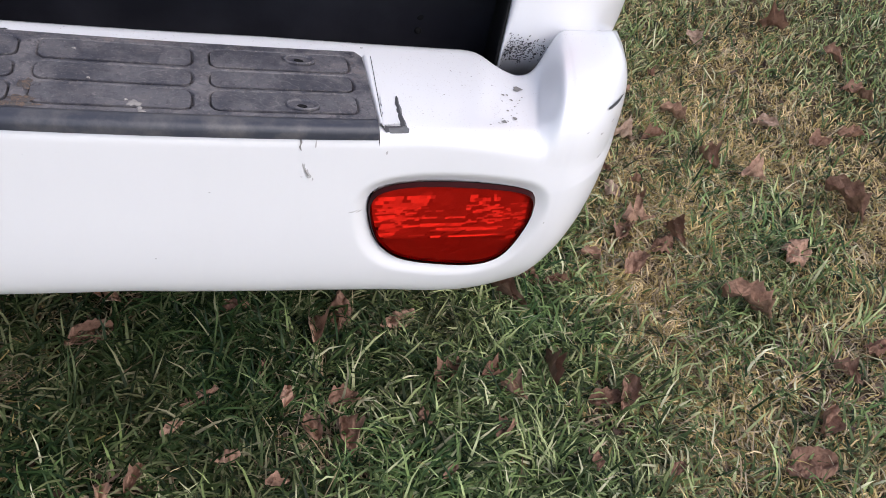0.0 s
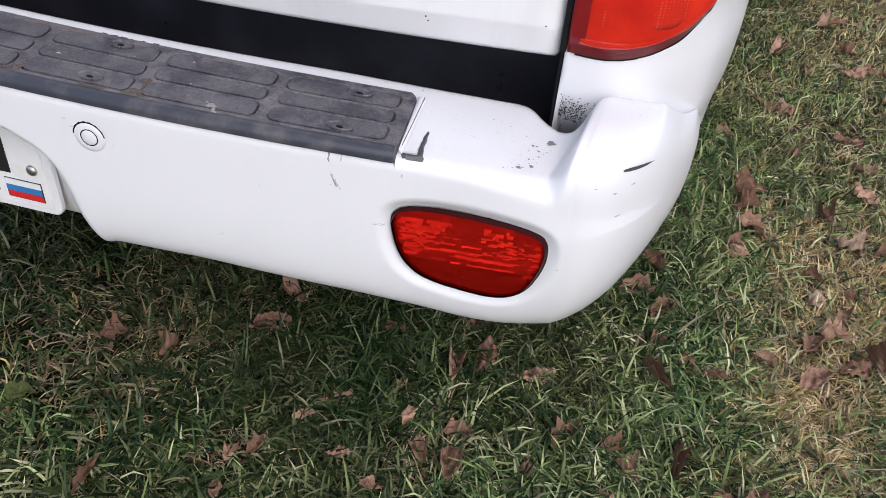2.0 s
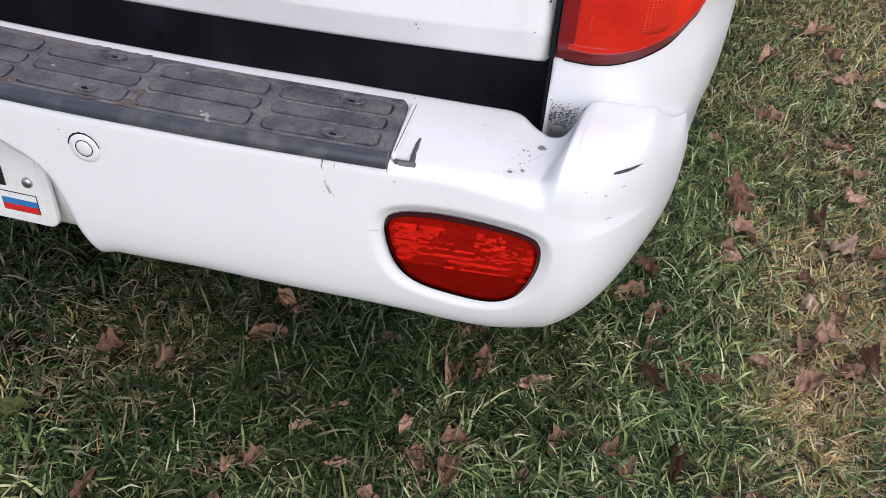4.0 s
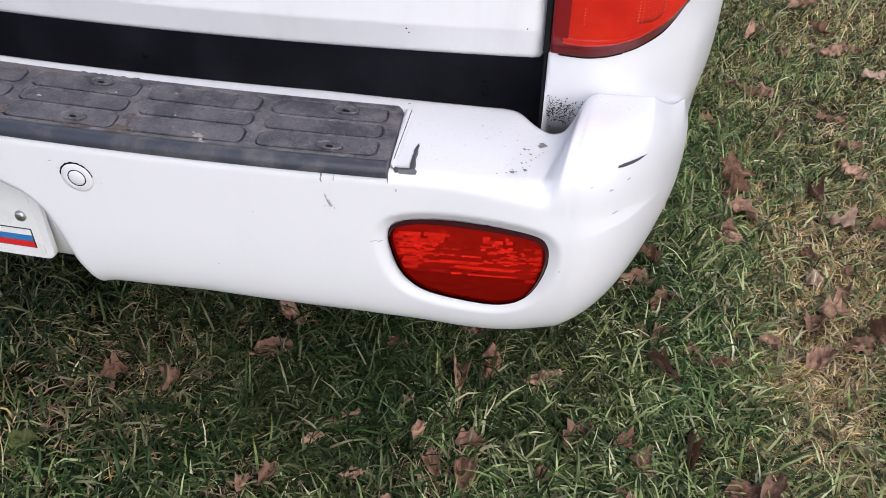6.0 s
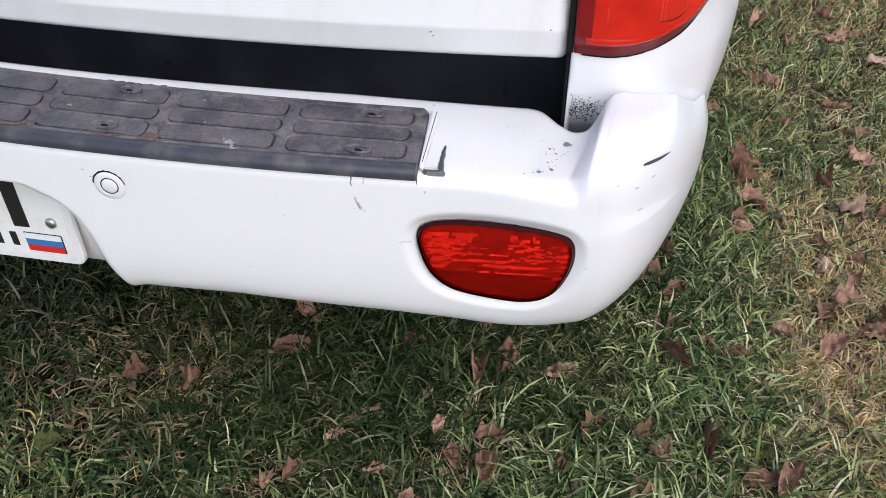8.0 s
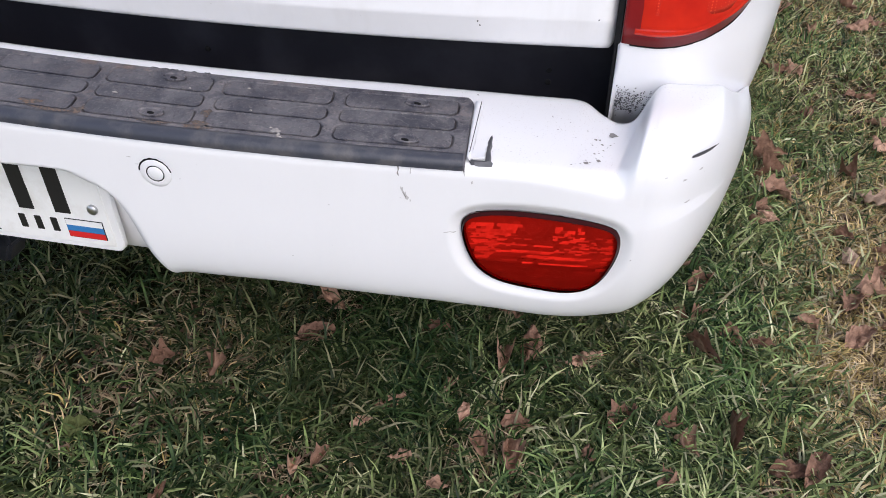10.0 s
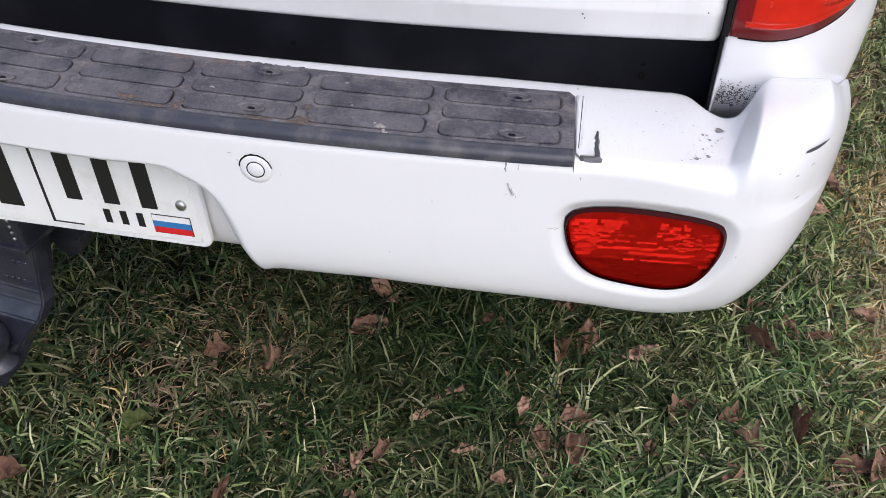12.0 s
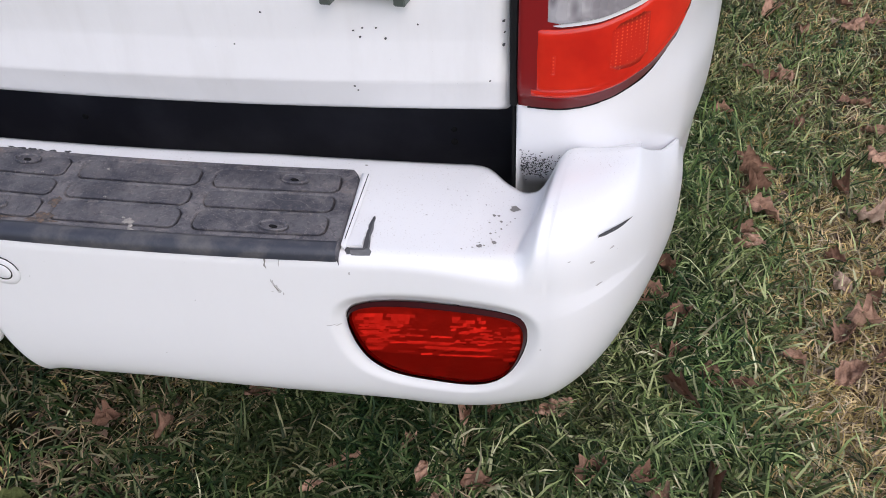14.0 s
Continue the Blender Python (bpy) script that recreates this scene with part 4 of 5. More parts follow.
# ---------------------------------------------------------------- rest of the car
def build_shell():
    """Plain body, cabin and windows that close the car ahead of its rear corner."""
    side = [(0.24, 0.50), (0.24, 1.05), (0.36, 1.55), (0.62, 1.66), (2.1, 1.68), (2.95, 1.14), (3.9, 1.04), (4.3, 0.86), (4.36, 0.45), (4.2, 0.30), (0.50, 0.30)]
    bm = bmesh.new()
    rings = []
    for x, pull in ((-0.757, 0.06), (-0.712, 0.0), (0.712, 0.0), (0.757, 0.06)):
        rings.append([bm.verts.new((x * (1 - 0.16 * max(0, z - 1.05)), y, z - (pull if z > 0.6 else 0))) for y, z in side])
    for a, b in zip(rings, rings[1:]):
        for i in range(len(side)):
            j = (i + 1) % len(side)
            bm.faces.new((a[i], a[j], b[j], b[i]))
    bm.faces.new(rings[0][::-1])
    bm.faces.new(rings[-1])
    bmesh.ops.recalc_face_normals(bm, faces=bm.faces)
    bmesh.ops.bevel(bm, geom=bm.edges[:], offset=0.02, segments=2, affect="EDGES")
    part("body_shell", from_bm(bm, PAINT, False), car, "white car body")
    # unseen block, added so that less light reaches the grass under the bumper
    part("underbody", box((-0.62, 0.30, 0.22), (0.62, 3.9, 0.46), BLACK, 0.02, 1), car, "unseen dark block under the car, added to shade the grass")
    part("rear_window", box((-0.60, 0.262, 1.16), (0.60, 0.27, 1.5), GLASS, 0.003, 1, Matrix.Translation((0, 0.24, 1.05)) @ Matrix.Rotation(radians(-13.5), 4, "X") @ Matrix.Translation((0, -0.262, -1.05))), car, "dark rear window")
    for sx in (-1, 1):
        for y in (1.0, 3.62):
            m = Matrix.Translation((0.60 * sx, y, 0.335)) @ Matrix.Rotation(radians(90 * sx), 4, "Y")
            w = part("wheel", lathe([(0.20, -0.10), (0.31, -0.11), (0.335, -0.085), (0.337, 0), (0.335, 0.085), (0.31, 0.11), (0.20, 0.10)], TYRE, m, 40), car, "black tyre on an alloy wheel")
            part("rim", lathe([(0.21, -0.08), (0.21, 0.095), (0.19, 0.10), (0.17, 0.06), (0.05, 0.075), (0.03, 0.085)], RIM, m, 32), w)


build_shell()

# ---------------------------------------------------------------- number plate
PLATE_POSE = Matrix.Translation((0.2755, 0.001, 0.4630)) @ Matrix.Rotation(radians(4.5), 4, "Z") @ Matrix.Rotation(radians(-2.6), 4, "Y") @ Matrix.Rotation(radians(-3), 4, "X")


def plate_piece(name, x0, x1, z0, z1, thick, material, parent, label="", bevel=0.0):
    """A piece of the plate; x and z run from the plate's lower right corner."""
    return part(name, box((x0, -thick, z0), (x1, 0.002, z1), material, bevel, 2, PLATE_POSE), parent, label)


def rounded_slab(x0, x1, z0, z1, thick, r, material):
    ring = round_rect(x0, x1, z0, z1, r, 6)
    c = ring.mean(0)
    v = []
    for f_, y in ((1.0, 0.002), (1.0, -thick + 0.001), (1.0, -thick)):
        for x, z in ring:
            inset = 0.001 if y == -thick else 0.0
            v.append((x - math.copysign(inset, x - c[0]), y, z - math.copysign(inset, z - c[1])))
    n = len(ring)
    me = mesh(v, [tuple(q) for q in grid_faces(3, n, True)] + [tuple(range(2 * n, 3 * n))], material, False)
    me.transform(PLATE_POSE)
    return me


plate = part("number_plate", rounded_slab(-0.538, 0.0, 0.0, 0.122, 0.003, 0.010, PLATEFRAME), car, "white number plate in a white plastic frame")
plate_piece("plate_sheet", -0.529, -0.008, 0.006, 0.117, 0.0042, PLATE, plate, "embossed white plate", 0.0008)
for bx0, bx1, bz0, bz1 in ((-0.144, -0.116, 0.038, 0.096), (-0.105, -0.077, 0.038, 0.096), (-0.067, -0.039, 0.038, 0.096), (-0.222, -0.184, 0.022, 0.092), (-0.276, -0.238, 0.022, 0.092), (-0.34, -0.305, 0.022, 0.098), (-0.40, -0.365, 0.022, 0.098), (-0.46, -0.425, 0.022, 0.098), (-0.515, -0.478, 0.022, 0.092)):
    plate_piece("plate_bar", bx0 + 0.006, bx1 - 0.006, bz0, bz1, 0.0052, INK, plate, "", 0.0006)
for bx0, bx1 in ((-0.106, -0.0945), (-0.089, -0.0775), (-0.072, -0.0605)):
    plate_piece("plate_small_bar", bx0 + 0.0025, bx1 - 0.0025, 0.0165, 0.0310, 0.0050, INK, plate)
plate_piece("plate_rule", -0.163, -0.1605, 0.009, 0.114, 0.0050, INK, plate)
plate_piece("plate_rule", -0.1605, -0.130, 0.009, 0.0102, 0.0048, INK, plate)
plate_piece("flag_border", -0.0540, -0.0150, 0.0125, 0.0325, 0.0048, INK, plate)
plate_piece("flag_stripe", -0.0533, -0.0157, 0.0260, 0.0318, 0.0053, PLATE, plate, "white stripe")
plate_piece("flag_stripe", -0.0533, -0.0157, 0.0196, 0.0258, 0.0053, FLAGBLUE, plate, "blue stripe")
plate_piece("flag_stripe", -0.0533, -0.0157, 0.0132, 0.0194, 0.0053, FLAGRED, plate, "red stripe")
part("plate_screw", lathe([(0.0052, -0.001), (0.0052, 0.0015), (0.0040, 0.0028), (0.001, 0.0032)], STEEL, PLATE_POSE @ Matrix.Translation((-0.020, -0.0045, 0.046)) @ Matrix.Rotation(radians(90), 4, "X"), 18), plate, "bright screw head")

# ---------------------------------------------------------------- tow bar
def steel_loft(rows, bevel):
    """A bar lofted through outlines with the same number of corners."""
    bm = bmesh.new()
    rings = [[bm.verts.new(p) for p in row] for row in rows]
    n = len(rings[0])
    for a, b in zip(rings, rings[1:]):
        for i in range(n):
            bm.faces.new((a[i], b[i], b[(i + 1) % n], a[(i + 1) % n]))
    bm.faces.new(rings[0])
    bm.faces.new(rings[-1][::-1])
    bmesh.ops.recalc_face_normals(bm, faces=bm.faces)
    bmesh.ops.bevel(bm, geom=bm.edges[:], offset=bevel, segments=2, affect="EDGES")
    return from_bm(bm, TOW, False)


def build_tow_bar():
    """Flat stamped front plate with a kink, a thicker neck behind it that swings out to the ball, and the socket."""
    neck = []
    for yf, zf, yb, zb, xr in ((0.034, 0.400, 0.075, 0.400, 0.006), (0.030, 0.335, 0.066, 0.315, -0.008), (0.016, 0.282, 0.046, 0.262, -0.019), (-0.004, 0.252, 0.014, 0.230, -0.024), (-0.026, 0.232, -0.014, 0.206, -0.028), (-0.048, 0.226, -0.048, 0.200, -0.034)):
        xl = -0.070 - xr
        neck.append(((xl, yf, zf), (xr, yf, zf), (xr, yb, zb), (xl, yb, zb)))
    bar = part("tow_bar", steel_loft(neck, 0.004), car, "dark blue-grey painted steel tow bar with a ball")
    face = []
    for y, z, xr in ((0.020, 0.402, 0.029), (0.010, 0.318, 0.019), (0.004, 0.306, 0.022), (-0.010, 0.290, 0.020), (-0.014, 0.268, 0.000), (-0.018, 0.246, -0.014)):
        xl = -0.070 - xr
        face.append(((xl, y, z), (xr, y, z), (xr, y + 0.020, z - 0.004), (xl, y + 0.020, z - 0.004)))
    part("front_plate", steel_loft(face, 0.0022), bar, "flat stamped steel plate with a bent foot")
    ball = [(0.024, 0.0), (0.024, 0.006), (0.016, 0.010), (0.014, 0.022)] + [(0.025 * math.cos(a), 0.043 + 0.025 * math.sin(a)) for a in np.linspace(-0.95, 1.5, 12)]
    part("tow_ball", lathe(ball, TOW, Matrix.Translation((-0.040, -0.034, 0.226)), 28), bar)
    part("bracket", steel_loft([((-0.10, y, 0.42), (0.026, y, 0.40), (0.021, y, 0.336), (0.006, y, 0.306), (-0.012, y, 0.310), (-0.026, y, 0.330), (-0.10, y, 0.340)) for y in (0.080, 0.112)], 0.004), bar)
    part("cross_tube", box((-0.45, 0.12, 0.37), (0.45, 0.17, 0.42), TOW, 0.006), bar)
    socket = part("socket", box((-0.080, 0.006, 0.388), (0.032, 0.05, 0.446), TOW, 0.003), bar, "trailer socket with bright pins")
    part("socket_ledge", box((-0.080, 0.001, 0.384), (0.033, 0.05, 0.3895), TOW, 0.0012), socket)
    for i in range(4):
        for x in (-0.014, 0.022):
            part("pin", lathe([(0.0019, 0), (0.0019, 0.0015), (0.001, 0.002)], STEEL, Matrix.Translation((x, 0.0062, 0.401 + 0.008 * i)) @ Matrix.Rotation(radians(90), 4, "X"), 8), socket)
    for z, y, n in ((0.350, 0.0128, 3), (0.326, 0.0100, 5)):
        for i in range(n):
            part("stamped_mark", box((0.006 - 0.008 * i, y, z), (0.011 - 0.008 * i, y + 0.0025, z + 0.007), TOW, 0.0008, 1), bar)


build_tow_bar()

# ---------------------------------------------------------------- bumper details
def build_sensor():
    c = on_face(0.352, 0.583, 0.0)
    tilt = math.atan2(2 * 0.235 * 0.352, 1)
    m = Matrix.Translation(c) @ Matrix.Rotation(tilt, 4, "Z") @ Matrix.Rotation(radians(90), 4, "X")
    s = part("parking_sensor", lathe([(0.0128, -0.004), (0.0128, 0.0004), (0.0120, 0.0011), (0.0080, 0.0013), (0.0073, 0.0012)], PAINT, m, 40), bumper, "round white parking sensor")
    part("sensor_face", lathe([(0.0065, -0.002), (0.0065, 0.0013), (0.0058, 0.0017), (0.001, 0.0018)], PAINT, m, 36), s)
    part("sensor_ring", lathe([(0.0074, -0.002), (0.0074, 0.0013), (0.0061, 0.0013)], SEAL, m, 36), s)
    arc, n = [], 26
    for i in range(n + 1):
        a = radians(8 + 165 * i / n)
        w = 0.0006 + 0.0009 * math.sin(math.pi * i / n) * (0.6 + 0.4 * math.sin(i * 1.9))
        for r in (0.0126, 0.0130 + w):
            arc.append(m @ Vector((r * math.cos(a), r * math.sin(a), 0.0009)))
    part("sensor_gap", mesh(arc, grid_faces(n + 1, 2)[:, ::-1], SEAL), s, "dark gap above the sensor")


build_sensor()


def mark(name, pts, place, material, label, out):
    """A thin mark from an outline, laid ring by ring on the surface that place() gives."""
    pts = np.array(pts)
    long = [pts[i] + (pts[(i + 1) % len(pts)] - pts[i]) * k_ / 3 for i in range(len(pts)) for k_ in range(3)]
    c = pts.mean(0)
    v = [place(*(c + (p - c) * f), out) for f in (1.0, 0.7, 0.4, 0.02) for p in long]
    return part(name, mesh(v, grid_faces(4, len(long), True), material), bumper, label)


def decal(name, pts, material, label="", out=0.0006):
    """A mark on the bumper's face, from an outline in (x, z)."""
    return mark(name, pts, on_face, material, label, out)


def step_mark(name, pts, material, label="", out=0.0006):
    """A mark on the step, from an outline in (x, y)."""
    return mark(name, [(x, max(y, rear_line(x) + 0.0045)) for x, y in pts], on_step, material, label, out)


# broken corner of the step beside the pad, with the grey plastic showing
step_mark("exposed_plastic", [(0.5890, 0.0372), (0.5935, 0.0352), (0.5985, 0.0366), (0.6050, 0.0386), (0.6052, 0.0412), (0.6030, 0.0425), (0.6000, 0.0416), (0.5955, 0.0400), (0.5915, 0.0390)], BARE, "grey plastic bared along a crack", 0.0005)
step_mark("exposed_plastic", [(0.6003, 0.0415), (0.6035, 0.0420), (0.6022, 0.0470), (0.6000, 0.0525), (0.5993, 0.0600), (0.5975, 0.0650), (0.5965, 0.0715), (0.5955, 0.0710), (0.5955, 0.0640), (0.5965, 0.0580), (0.5975, 0.0500)], BARE, "grey plastic bared along a crack", 0.0007)
step_mark("crack", [(0.5992, 0.0412), (0.6022, 0.0418), (0.6008, 0.0480), (0.5985, 0.0540), (0.5978, 0.0600), (0.5962, 0.0660), (0.5958, 0.0725), (0.5948, 0.0715), (0.5948, 0.0640), (0.5960, 0.0570), (0.5975, 0.0490)], SCRATCH, "dark crack along the loose flake", 0.0011)
step_mark("crack", [(0.5885, 0.0365), (0.5945, 0.0384), (0.6005, 0.0404), (0.6008, 0.0416), (0.5945, 0.0396), (0.5885, 0.0380)], SCRATCH, "dark crack along the loose flake", 0.0011)
step_mark("torn_edge", [(0.5870, 0.0375), (0.5905, 0.0345), (0.5925, 0.0355), (0.5915, 0.0385), (0.5885, 0.0395)], SCRATCH, "dark torn edge of the plastic", 0.0009)


for crumb, (cx, cy) in enumerate(((0.306, 0.0622), (0.314, 0.0630), (0.322, 0.0642), (0.330, 0.0652), (0.339, 0.0668), (0.350, 0.0690), (0.290, 0.0590))):
    w, h = 0.0046 - 0.0004 * crumb, 0.0008 + 0.0004 * (crumb % 3)
    step_mark("pad_dirt", [(cx + w * math.cos(a) * (1 + 0.3 * math.sin(5 * a + crumb)), cy + h * math.sin(a) * (1 + 0.5 * math.cos(3 * a + 2 * crumb))) for a in np.linspace(0, 2 * math.pi, 12)[:-1]], SCRATCH, "black dirt along the back of the pad")


def build_pad_rim():
    """Raised edge of the step along the end of the pad."""
    v, edge = [], []
    for i in range(13):
        a = i / 12
        p = pad_point(PAD_R + 0.0010, 0.06 + 0.90 * a)
        wide = 0.0014 + 0.0036 * a
        edge.append((p[0] + wide + 0.0005, p[1], step_height(p[0], p[1])))
        base = step_height(p[0], p[1])
        v += [(p[0], p[1], base + 0.0002), (p[0] + 0.0007, p[1], base + 0.0030), (p[0] + wide, p[1] - 0.0004, base + 0.0034), (p[0] + wide + 0.0022, p[1] - 0.0006, base + 0.0002)]
    part("pad_rim", mesh(v, grid_faces(13, 4)[:, ::-1], PAINT), bumper)
    gap = [(x + dx, y, z + up) for x, y, z in edge[1:] for dx, up in ((-0.0001, 0.0034), (0.0004, 0.0031))]
    part("pad_gap", mesh(gap, grid_faces(12, 2)[:, ::-1], SEAL), bumper, "dark gap beside the end of the pad")


build_pad_rim()


def build_flake():
    """A loose square of painted plastic, lifted a little at its free edges."""
    v = []
    corners = ((0.5880, 0.0385), (0.5985, 0.0412), (0.5938, 0.0690), (0.5850, 0.0690))
    n = 8
    for a in range(n + 1):
        for b in range(n + 1):
            p = [(1 - a / n) * ((1 - b / n) * corners[0][i] + b / n * corners[1][i]) + a / n * ((1 - b / n) * corners[3][i] + b / n * corners[2][i]) for i in (0, 1)]
            up = 0.0008 + 0.0016 * (1 - a / n) ** 2 * (b / n)
            jag = 0.0006 * math.sin(9 * a + 4 * b) * (a in (0, n) or b in (0, n))
            v.append((p[0] + jag, p[1] + jag, step_height(p[0], p[1]) + up))
    top = len(v)
    v += [(x, y, z - 0.0012) for x, y, z in v]
    f = [tuple(q) for q in grid_faces(n + 1, n + 1)] + [tuple(q[::-1] + top) for q in grid_faces(n + 1, n + 1)]
    rim = [i * (n + 1) for i in range(n + 1)] + [n * (n + 1) + i for i in range(1, n + 1)] + [(n - i) * (n + 1) + n for i in range(1, n + 1)] + [n - i for i in range(1, n)]
    f += [(rim[i], rim[(i + 1) % len(rim)], rim[(i + 1) % len(rim)] + top, rim[i] + top) for i in range(len(rim))]
    part("paint_flake", mesh(v, f, PAINT, False), bumper, "cracked piece of painted plastic standing loose")


build_flake()
decal("scratch", [(0.7432, 0.6096), (0.7470, 0.6086), (0.7520, 0.6076), (0.7570, 0.6072), (0.7608, 0.6079), (0.7565, 0.6092), (0.7520, 0.6101), (0.7465, 0.6110), (0.7438, 0.6109)], SCRATCH, "dark scrape through the paint", 0.0008)
decal("paint_dent", [(0.5408, 0.5870), (0.5418, 0.5845), (0.5432, 0.5815), (0.5452, 0.5785), (0.5468, 0.5762), (0.5455, 0.5752), (0.5440, 0.5760), (0.5428, 0.5790), (0.5416, 0.5820), (0.5404, 0.5850)], NICK, "small torn dent in the paint")
decal("paint_dent", [(0.5425, 0.5815), (0.5437, 0.5793), (0.5450, 0.5770), (0.5442, 0.5766), (0.5432, 0.5785), (0.5420, 0.5810)], CHIP, "small torn dent in the paint", 0.0008)
decal("hair_crack", [(0.5385, 0.6040), (0.5398, 0.6015), (0.5388, 0.5985), (0.5398, 0.5960), (0.5392, 0.5960), (0.5380, 0.5985), (0.5390, 0.6013), (0.5378, 0.6040)], CHIP, "fine crack in the paint")
for cx, cz, w, h in ((0.5420, 0.5835, 0.0005, 0.0045), (0.5440, 0.579, 0.0007, 0.0030), (0.5450, 0.5755, 0.0016, 0.0012), (0.5405, 0.5760, 0.0010, 0.0005), (0.5475, 0.5740, 0.0005, 0.0020), (0.575, 0.545, 0.0040, 0.0005), (0.579, 0.5435, 0.0024, 0.0005), (0.747, 0.572, 0.0024, 0.0009), (0.742, 0.594, 0.0016, 0.0012), (0.752, 0.597, 0.0016, 0.0008), (0.729, 0.600, 0.0012, 0.0006), (0.715, 0.525, 0.0008, 0.0008), (0.452, 0.512, 0.0008, 0.0007), (0.486, 0.566, 0.0008, 0.0006), (0.339, 0.590, 0.0030, 0.0005), (0.333, 0.596, 0.0022, 0.0005), (0.5925, 0.592, 0.0008, 0.0022), (0.548, 0.600, 0.0006, 0.0035)):
    w, h = 0.8 * w, 0.8 * h
    g = [(cx + w * math.cos(a) * (1 + 0.35 * math.sin(3 * a + cx * 900)), cz + h * math.sin(a) * (1 + 0.3 * math.cos(2 * a + cz * 700))) for a in np.linspace(0, 2 * math.pi, 9)[:-1]]
    decal("paint_chip", g, NICK, "small chip in the paint")
def dirt_spot(cx, cy, r):
    g = [(cx + r * math.cos(a) * (1 + 0.4 * math.sin(3 * a + cx * 1900)), cy + 0.8 * r * math.sin(a) * (1 + 0.3 * math.cos(2 * a + cy * 1700))) for a in np.linspace(0, 2 * math.pi, 9)[:-1]]
    step_mark("dirt_spot", g, CHIP, "dried dirt on the step")


for spot in ((0.6690, 0.0720, 0.0006), (0.6725, 0.0705, 0.0008), (0.6755, 0.0780, 0.0006), (0.6765, 0.0850, 0.0007), (0.6800, 0.0820, 0.0005), (0.6815, 0.0950, 0.0006), (0.6830, 0.0990, 0.0007), (0.6850, 0.1030, 0.0006), (0.6630, 0.1090, 0.0006), (0.6480, 0.1130, 0.0005), (0.6560, 0.0960, 0.0004), (0.6822, 0.1130, 0.0034), (0.6710, 0.1010, 0.0013), (0.6740, 0.1020, 0.0010), (0.6700, 0.0690, 0.0020), (0.6780, 0.0755, 0.0018), (0.6660, 0.0660, 0.0007), (0.6735, 0.0830, 0.0009), (0.6700, 0.0930, 0.0008), (0.6600, 0.0620, 0.0007), (0.6790, 0.0900, 0.0008), (0.6770, 0.0970, 0.0012), (0.5690, 0.1215, 0.0010), (0.6330, 0.1150, 0.0007), (0.6410, 0.1000, 0.0006), (0.6280, 0.0850, 0.0006)):
    dirt_spot(*spot)


def build_grit():
    """Dark crumbs stuck to the body behind the notch."""
    g = np.random.default_rng(12)
    v, f = [], []
    for _ in range(420):
        q = float(np.clip(abs(g.normal(0, 5.5)) + 0.3, 0, 22))
        i, rest = int(q), q % 1
        z = 0.6085 + 0.0065 * g.normal() + 0.0001 * i
        p = (1 - rest) * QUARTER[i] + rest * QUARTER[i + 1] + QN[i] * (0.0006 - float(quarter_in(z)))
        r, a0 = g.uniform(0.0003, 0.0012), g.normal(0.5, 0.7)
        k0 = len(v)
        for a, b in ((1, 0), (0, 0.45), (-1, 0), (0, -0.45)):
            v.append((p[0] + r * (a * math.cos(a0) - b * math.sin(a0)), p[1], z + r * (a * math.sin(a0) + b * math.cos(a0))))
        f.append((k0, k0 + 1, k0 + 2, k0 + 3))
    tagged(part("grit", mesh(v, f, SCRATCH, False), car, "dark grit stuck in the corner"), kind="stuff")


build_grit()

# ---------------------------------------------------------------- fallen leaves
def leaf_mesh(seed, long, material):
    """A curled, lobed dry leaf with a midrib fold and a stalk."""
    g = np.random.default_rng(seed)
    nu, nv = 23, 15
    fold, curl, twist = g.uniform(-0.1, 1.0), g.uniform(-1.8, 2.4), g.uniform(-1.3, 1.3)
    lobes, ph, roll_up = g.integers(2, 5), g.uniform(0, 6), g.uniform(-1.5, 3.5)
    creases = [(g.uniform(0, 6.28), g.uniform(2.2, 4.5), g.uniform(0, 1), g.uniform(0.06, 0.20)) for _ in range(6)]
    v = []
    for i in range(nu):
        u = i / (nu - 1)
        half = 0.36 * math.sin(math.pi * min(1, u * 0.97 + 0.02)) ** 0.75 * (1 + 0.13 * math.sin(lobes * 2 * math.pi * u + ph) + 0.06 * math.sin(13 * u + 2 * ph))
        ragged = (1 + 0.05 * g.normal(), 1 + 0.05 * g.normal())
        for j in range(nv):
            w = (j / (nv - 1) - 0.5) * 2
            wide = half * (1 + 0.12 * math.sin(ph + 5 * u + 3 * w)) * (1 + (ragged[w > 0] - 1) * abs(w) ** 3)
            x, y = u - 0.5, w * wide
            z = fold * abs(y) + curl * 0.35 * (u - 0.5) ** 2 + twist * (u - 0.5) * y + roll_up * abs(y) ** 3 * 3 + 0.05 * math.sin(8 * u + 4 * w + ph)
            for head, often, shift, deep in creases:
                z += deep * abs(((x * math.cos(head) + y * math.sin(head)) * often + shift) % 1.0 - 0.5)
            v.append((x * long, y * long * (1 - 0.25 * min(1, abs(roll_up) / 3) * w * w), z * long + 0.008 * g.normal() * long))
    v = np.array(v)
    v[:, 2] -= np.percentile(v[:, 2], 15)
    top = len(v)
    f = [tuple(q) for q in grid_faces(nu, nv)]
    k0 = (nv - 1) // 2
    a = v[k0]
    stalk = [(a[0] - long * 0.22 * t_, a[1] + long * 0.05 * t_ * t_ + s_ * 0.0006, a[2] + s2 * 0.0008 + 0.03 * long * t_) for t_ in (0, 0.5, 1) for s_, s2 in ((-1, 0), (1, 0), (0, 1))]
    f += [tuple(int(i) + top for i in q) for q in grid_faces(3, 3, True)]
    return mesh(np.vstack([v, stalk]), f, material, False)


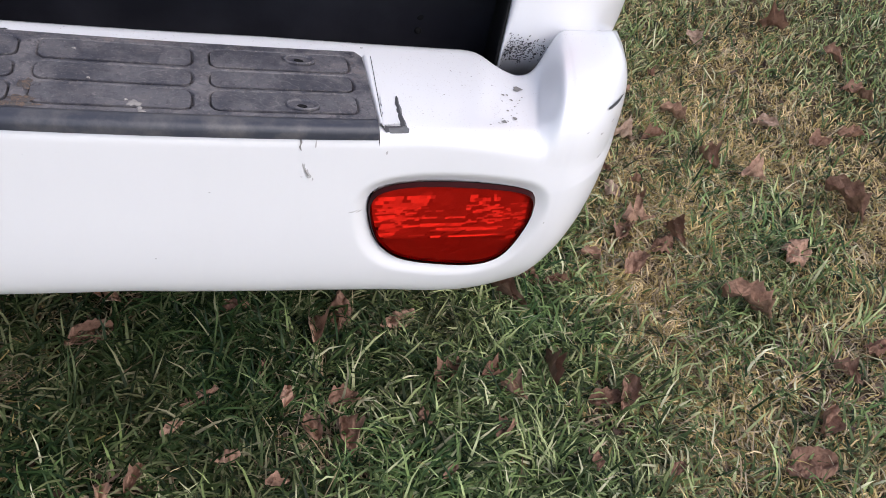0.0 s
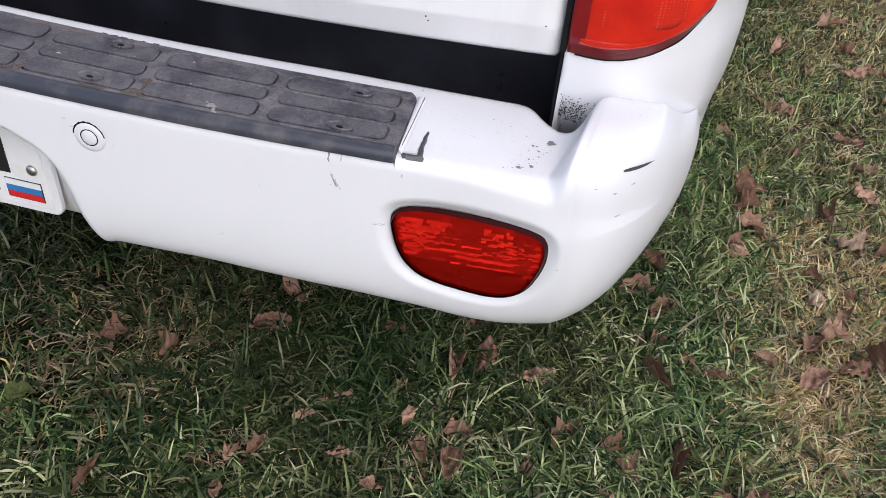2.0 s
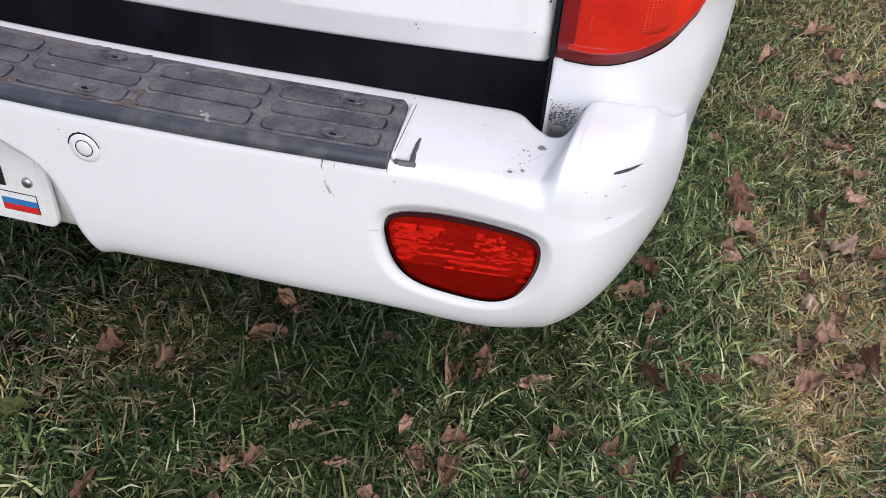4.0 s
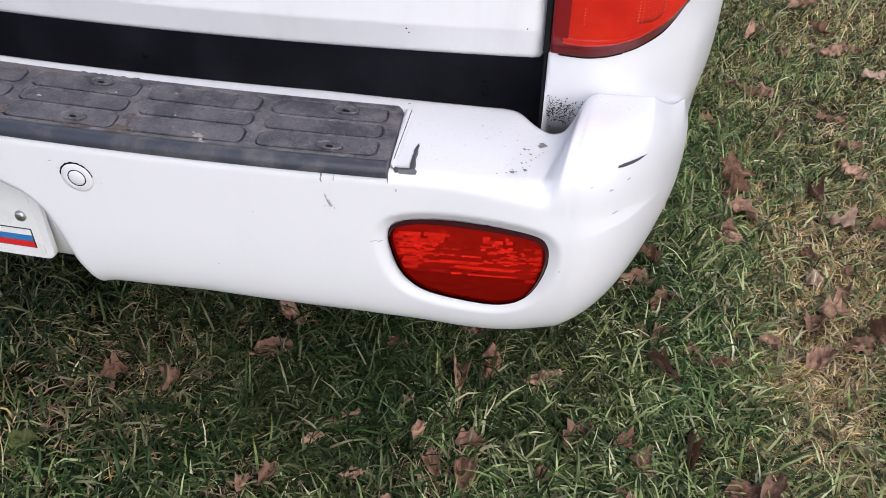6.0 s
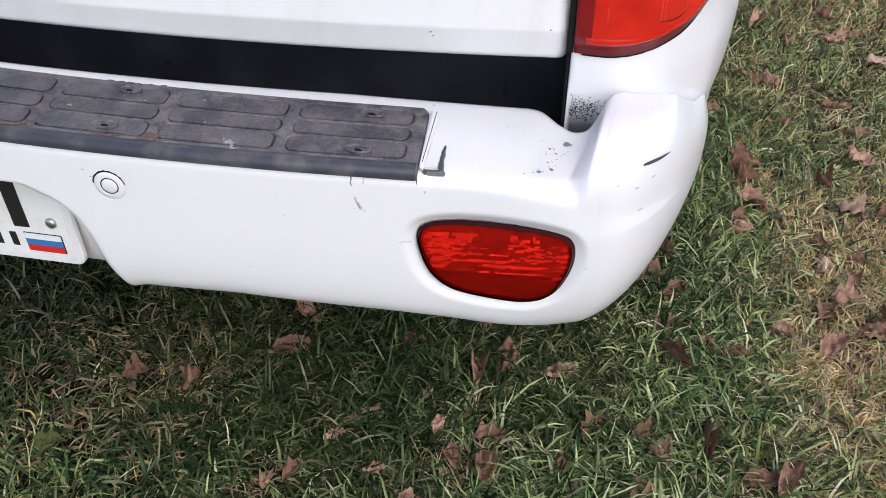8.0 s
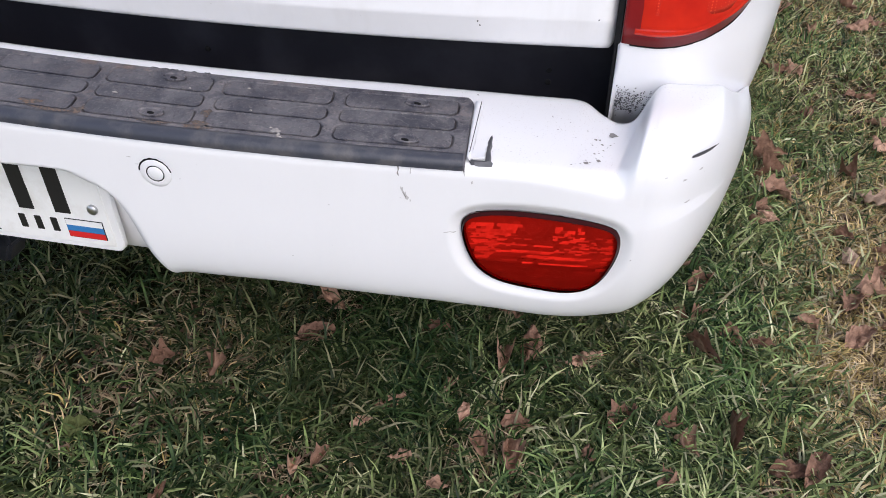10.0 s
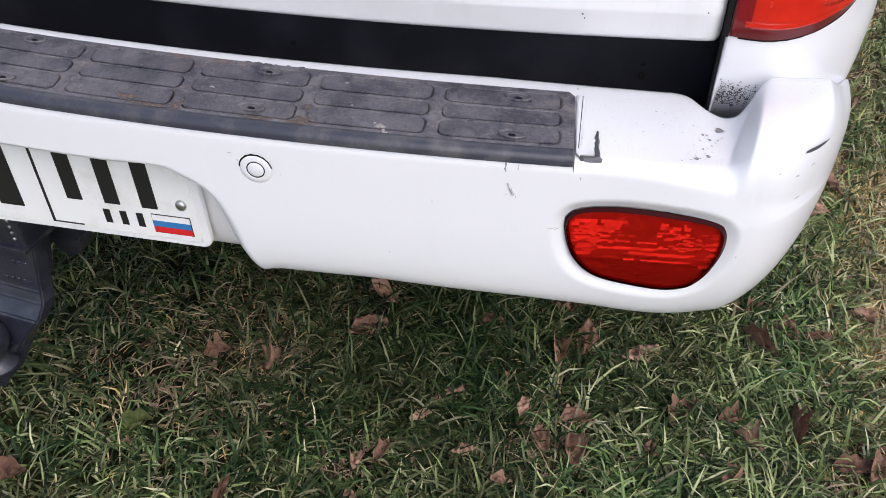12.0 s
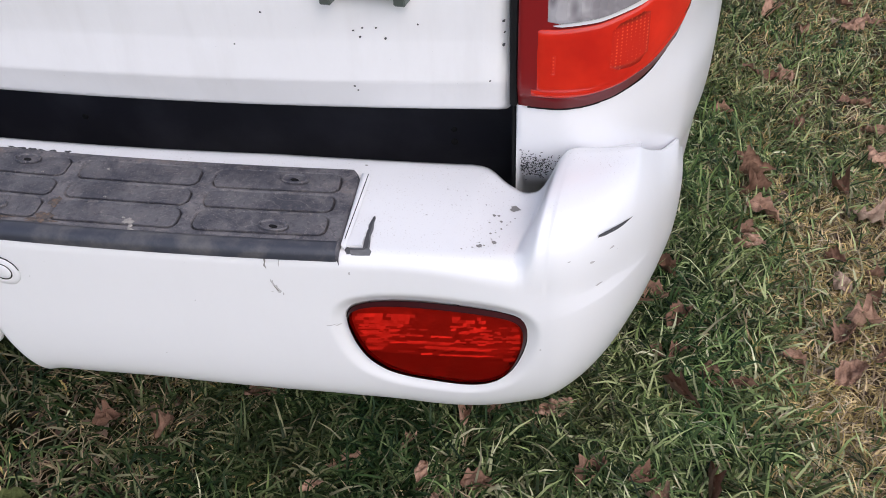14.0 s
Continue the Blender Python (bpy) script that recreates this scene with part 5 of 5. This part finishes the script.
LEAVES = [leaf_mesh(20 + i, 1.0, LEAF if i % 4 else LEAF_PALE) for i in range(18)]
leaf_dice = random.Random(5)


def leaf(x, y, size, turn=None, kind=None, narrow=None):
    k_ = kind if kind is not None else leaf_dice.choice([i for i in range(18) if i % 4])
    ob = new("fallen_leaf", LEAVES[k_])
    turn = leaf_dice.uniform(0, 360) if turn is None else turn
    wide = leaf_dice.uniform(0.6, 1.0) if narrow is None else narrow
    ob.matrix_world = pose(x, y, float(ground_height(x, y)) + leaf_dice.uniform(0.013, 0.023), leaf_dice.uniform(-22, 22), leaf_dice.uniform(-18, 18), turn) @ Matrix.Diagonal((size, size * wide, size * 0.9, 1))
    return tagged(ob, "dry rolled-up brown leaf lying in the grass" if narrow else "dry curled brown leaf lying in the grass", "leaf", "fallen leaves")


# behind the car
for q in ((0.253, 0.333, 0.072, 50), (0.249, 0.416, 0.063), (0.061, 0.215, 0.046), (0.146, 0.227, 0.04), (0.332, 0.1, 0.037), (0.362, 0.124, 0.04), (0.426, 0.414, 0.045), (0.576, 0.422, 0.07, 92), (0.544, 0.38, 0.058, 97), (0.66, 0.421, 0.062, 33), (0.486, 0.307, 0.03), (0.536, 0.491, 0.057, 18), (0.412, 0.253, 0.051), (0.39, 0.198, 0.033), (0.519, 0.264, 0.034), (0.596, 0.27, 0.049), (0.557, 0.217, 0.042), (0.6, 0.208, 0.057), (0.46, 0.164, 0.035), (0.351, 0.047, 0.035), (0.524, 0.133, 0.029), (-0.101, -0.067, 0.06)):
    leaf(*q)
# by the corner of the bumper
for q in ((0.701, 0.248, 0.037), (0.734, 0.329, 0.057, 58), (0.803, 0.343, 0.052, 27), (0.824, 0.306, 0.048, -40), (0.959, 0.313, 0.053), (0.989, 0.324, 0.061), (0.867, 0.544, 0.046, -43), (0.815, 0.579, 0.04), (0.786, 0.568, 0.03, -27), (0.768, 0.755, 0.06, -28), (0.759, 0.682, 0.066, 27), (0.809, 0.647, 0.055, 57), (0.979, 0.603, 0.039), (0.809, 0.24, 0.039), (0.923, 0.207, 0.038), (0.732, 0.17, 0.028)):
    leaf(*q)
# beside the car
for q in ((1.038, 0.855, 0.041, -35), (1.098, 0.827, 0.029), (0.902, 1.077, 0.073, 11), (0.879, 1.122, 0.039), (0.904, 1.021, 0.058), (0.919, 0.947, 0.066, -18), (0.895, 0.891, 0.047), (0.902, 0.858, 0.054), (1.049, 1.059, 0.049), (1.119, 1.282, 0.057, 0), (1.121, 1.178, 0.066), (1.07, 1.387, 0.041, 21), (1.107, 1.387, 0.041), (0.973, 1.274, 0.045), (0.979, 1.723, 0.058), (0.901, 1.467, 0.061), (0.859, 1.513, 0.04), (0.945, 1.483, 0.067, -66), (0.897, 1.823, 0.082), (1.07, 1.906, 0.058), (1.096, 1.767, 0.074), (1.141, 1.801, 0.056), (1.026, 2.077, 0.082), (0.824, 1.298, 0.045), (1.168, 0.99, 0.054)):
    leaf(*q)
# further out
for q in ((1.054, 0.597, 0.057, 49), (1.113, 0.651, 0.066, 43), (1.141, 0.681, 0.057), (1.081, 0.712, 0.057), (1.05, 0.68, 0.052), (1.092, 0.77, 0.035), (1.621, 1.591, 0.078), (1.233, 1.087, 0.065), (1.737, 1.287, 0.078), (1.739, 1.46, 0.069), (1.215, 1.244, 0.045), (1.555, 1.052, 0.06), (1.648, 1.103, 0.063), (1.269, 0.933, 0.056), (1.349, 0.884, 0.051), (1.524, 0.842, 0.107), (1.362, 0.666, 0.083), (1.231, 0.53, 0.092, -31), (1.432, 0.464, 0.058), (1.359, 0.403, 0.055, -65), (1.238, 0.227, 0.078, 13), (1.29, 0.307, 0.062), (1.039, 0.205, 0.027)):
    leaf(*q)
# bleached ones
for q in ((1.047, 0.793, 0.043), (1.096, 0.982, 0.06), (1.048, 1.785, 0.041), (1.187, 1.649, 0.074), (1.366, 1.443, 0.06), (1.449, 1.103, 0.054)):
    leaf(*q, kind=leaf_dice.choice((0, 4, 8, 12, 16)))
# rolled up lengthwise
for x, y, size, turn in ((0.881, 0.355, 0.066, 96), (0.83, 0.497, 0.072, -36), (0.911, 0.532, 0.044, 4), (0.189, -0.001, 0.059, 90)):
    leaf(x, y, size, turn, narrow=0.32)
# a broad yellow-green weed leaf
weed = new("weed_leaf", leaf_mesh(51, 0.046, LEAF_GREEN))
weed.matrix_world = pose(0.018, 0.064, 0.020, 6, -8, 35)
tagged(weed, "broad yellow-green weed leaf in the lawn", "leaf")
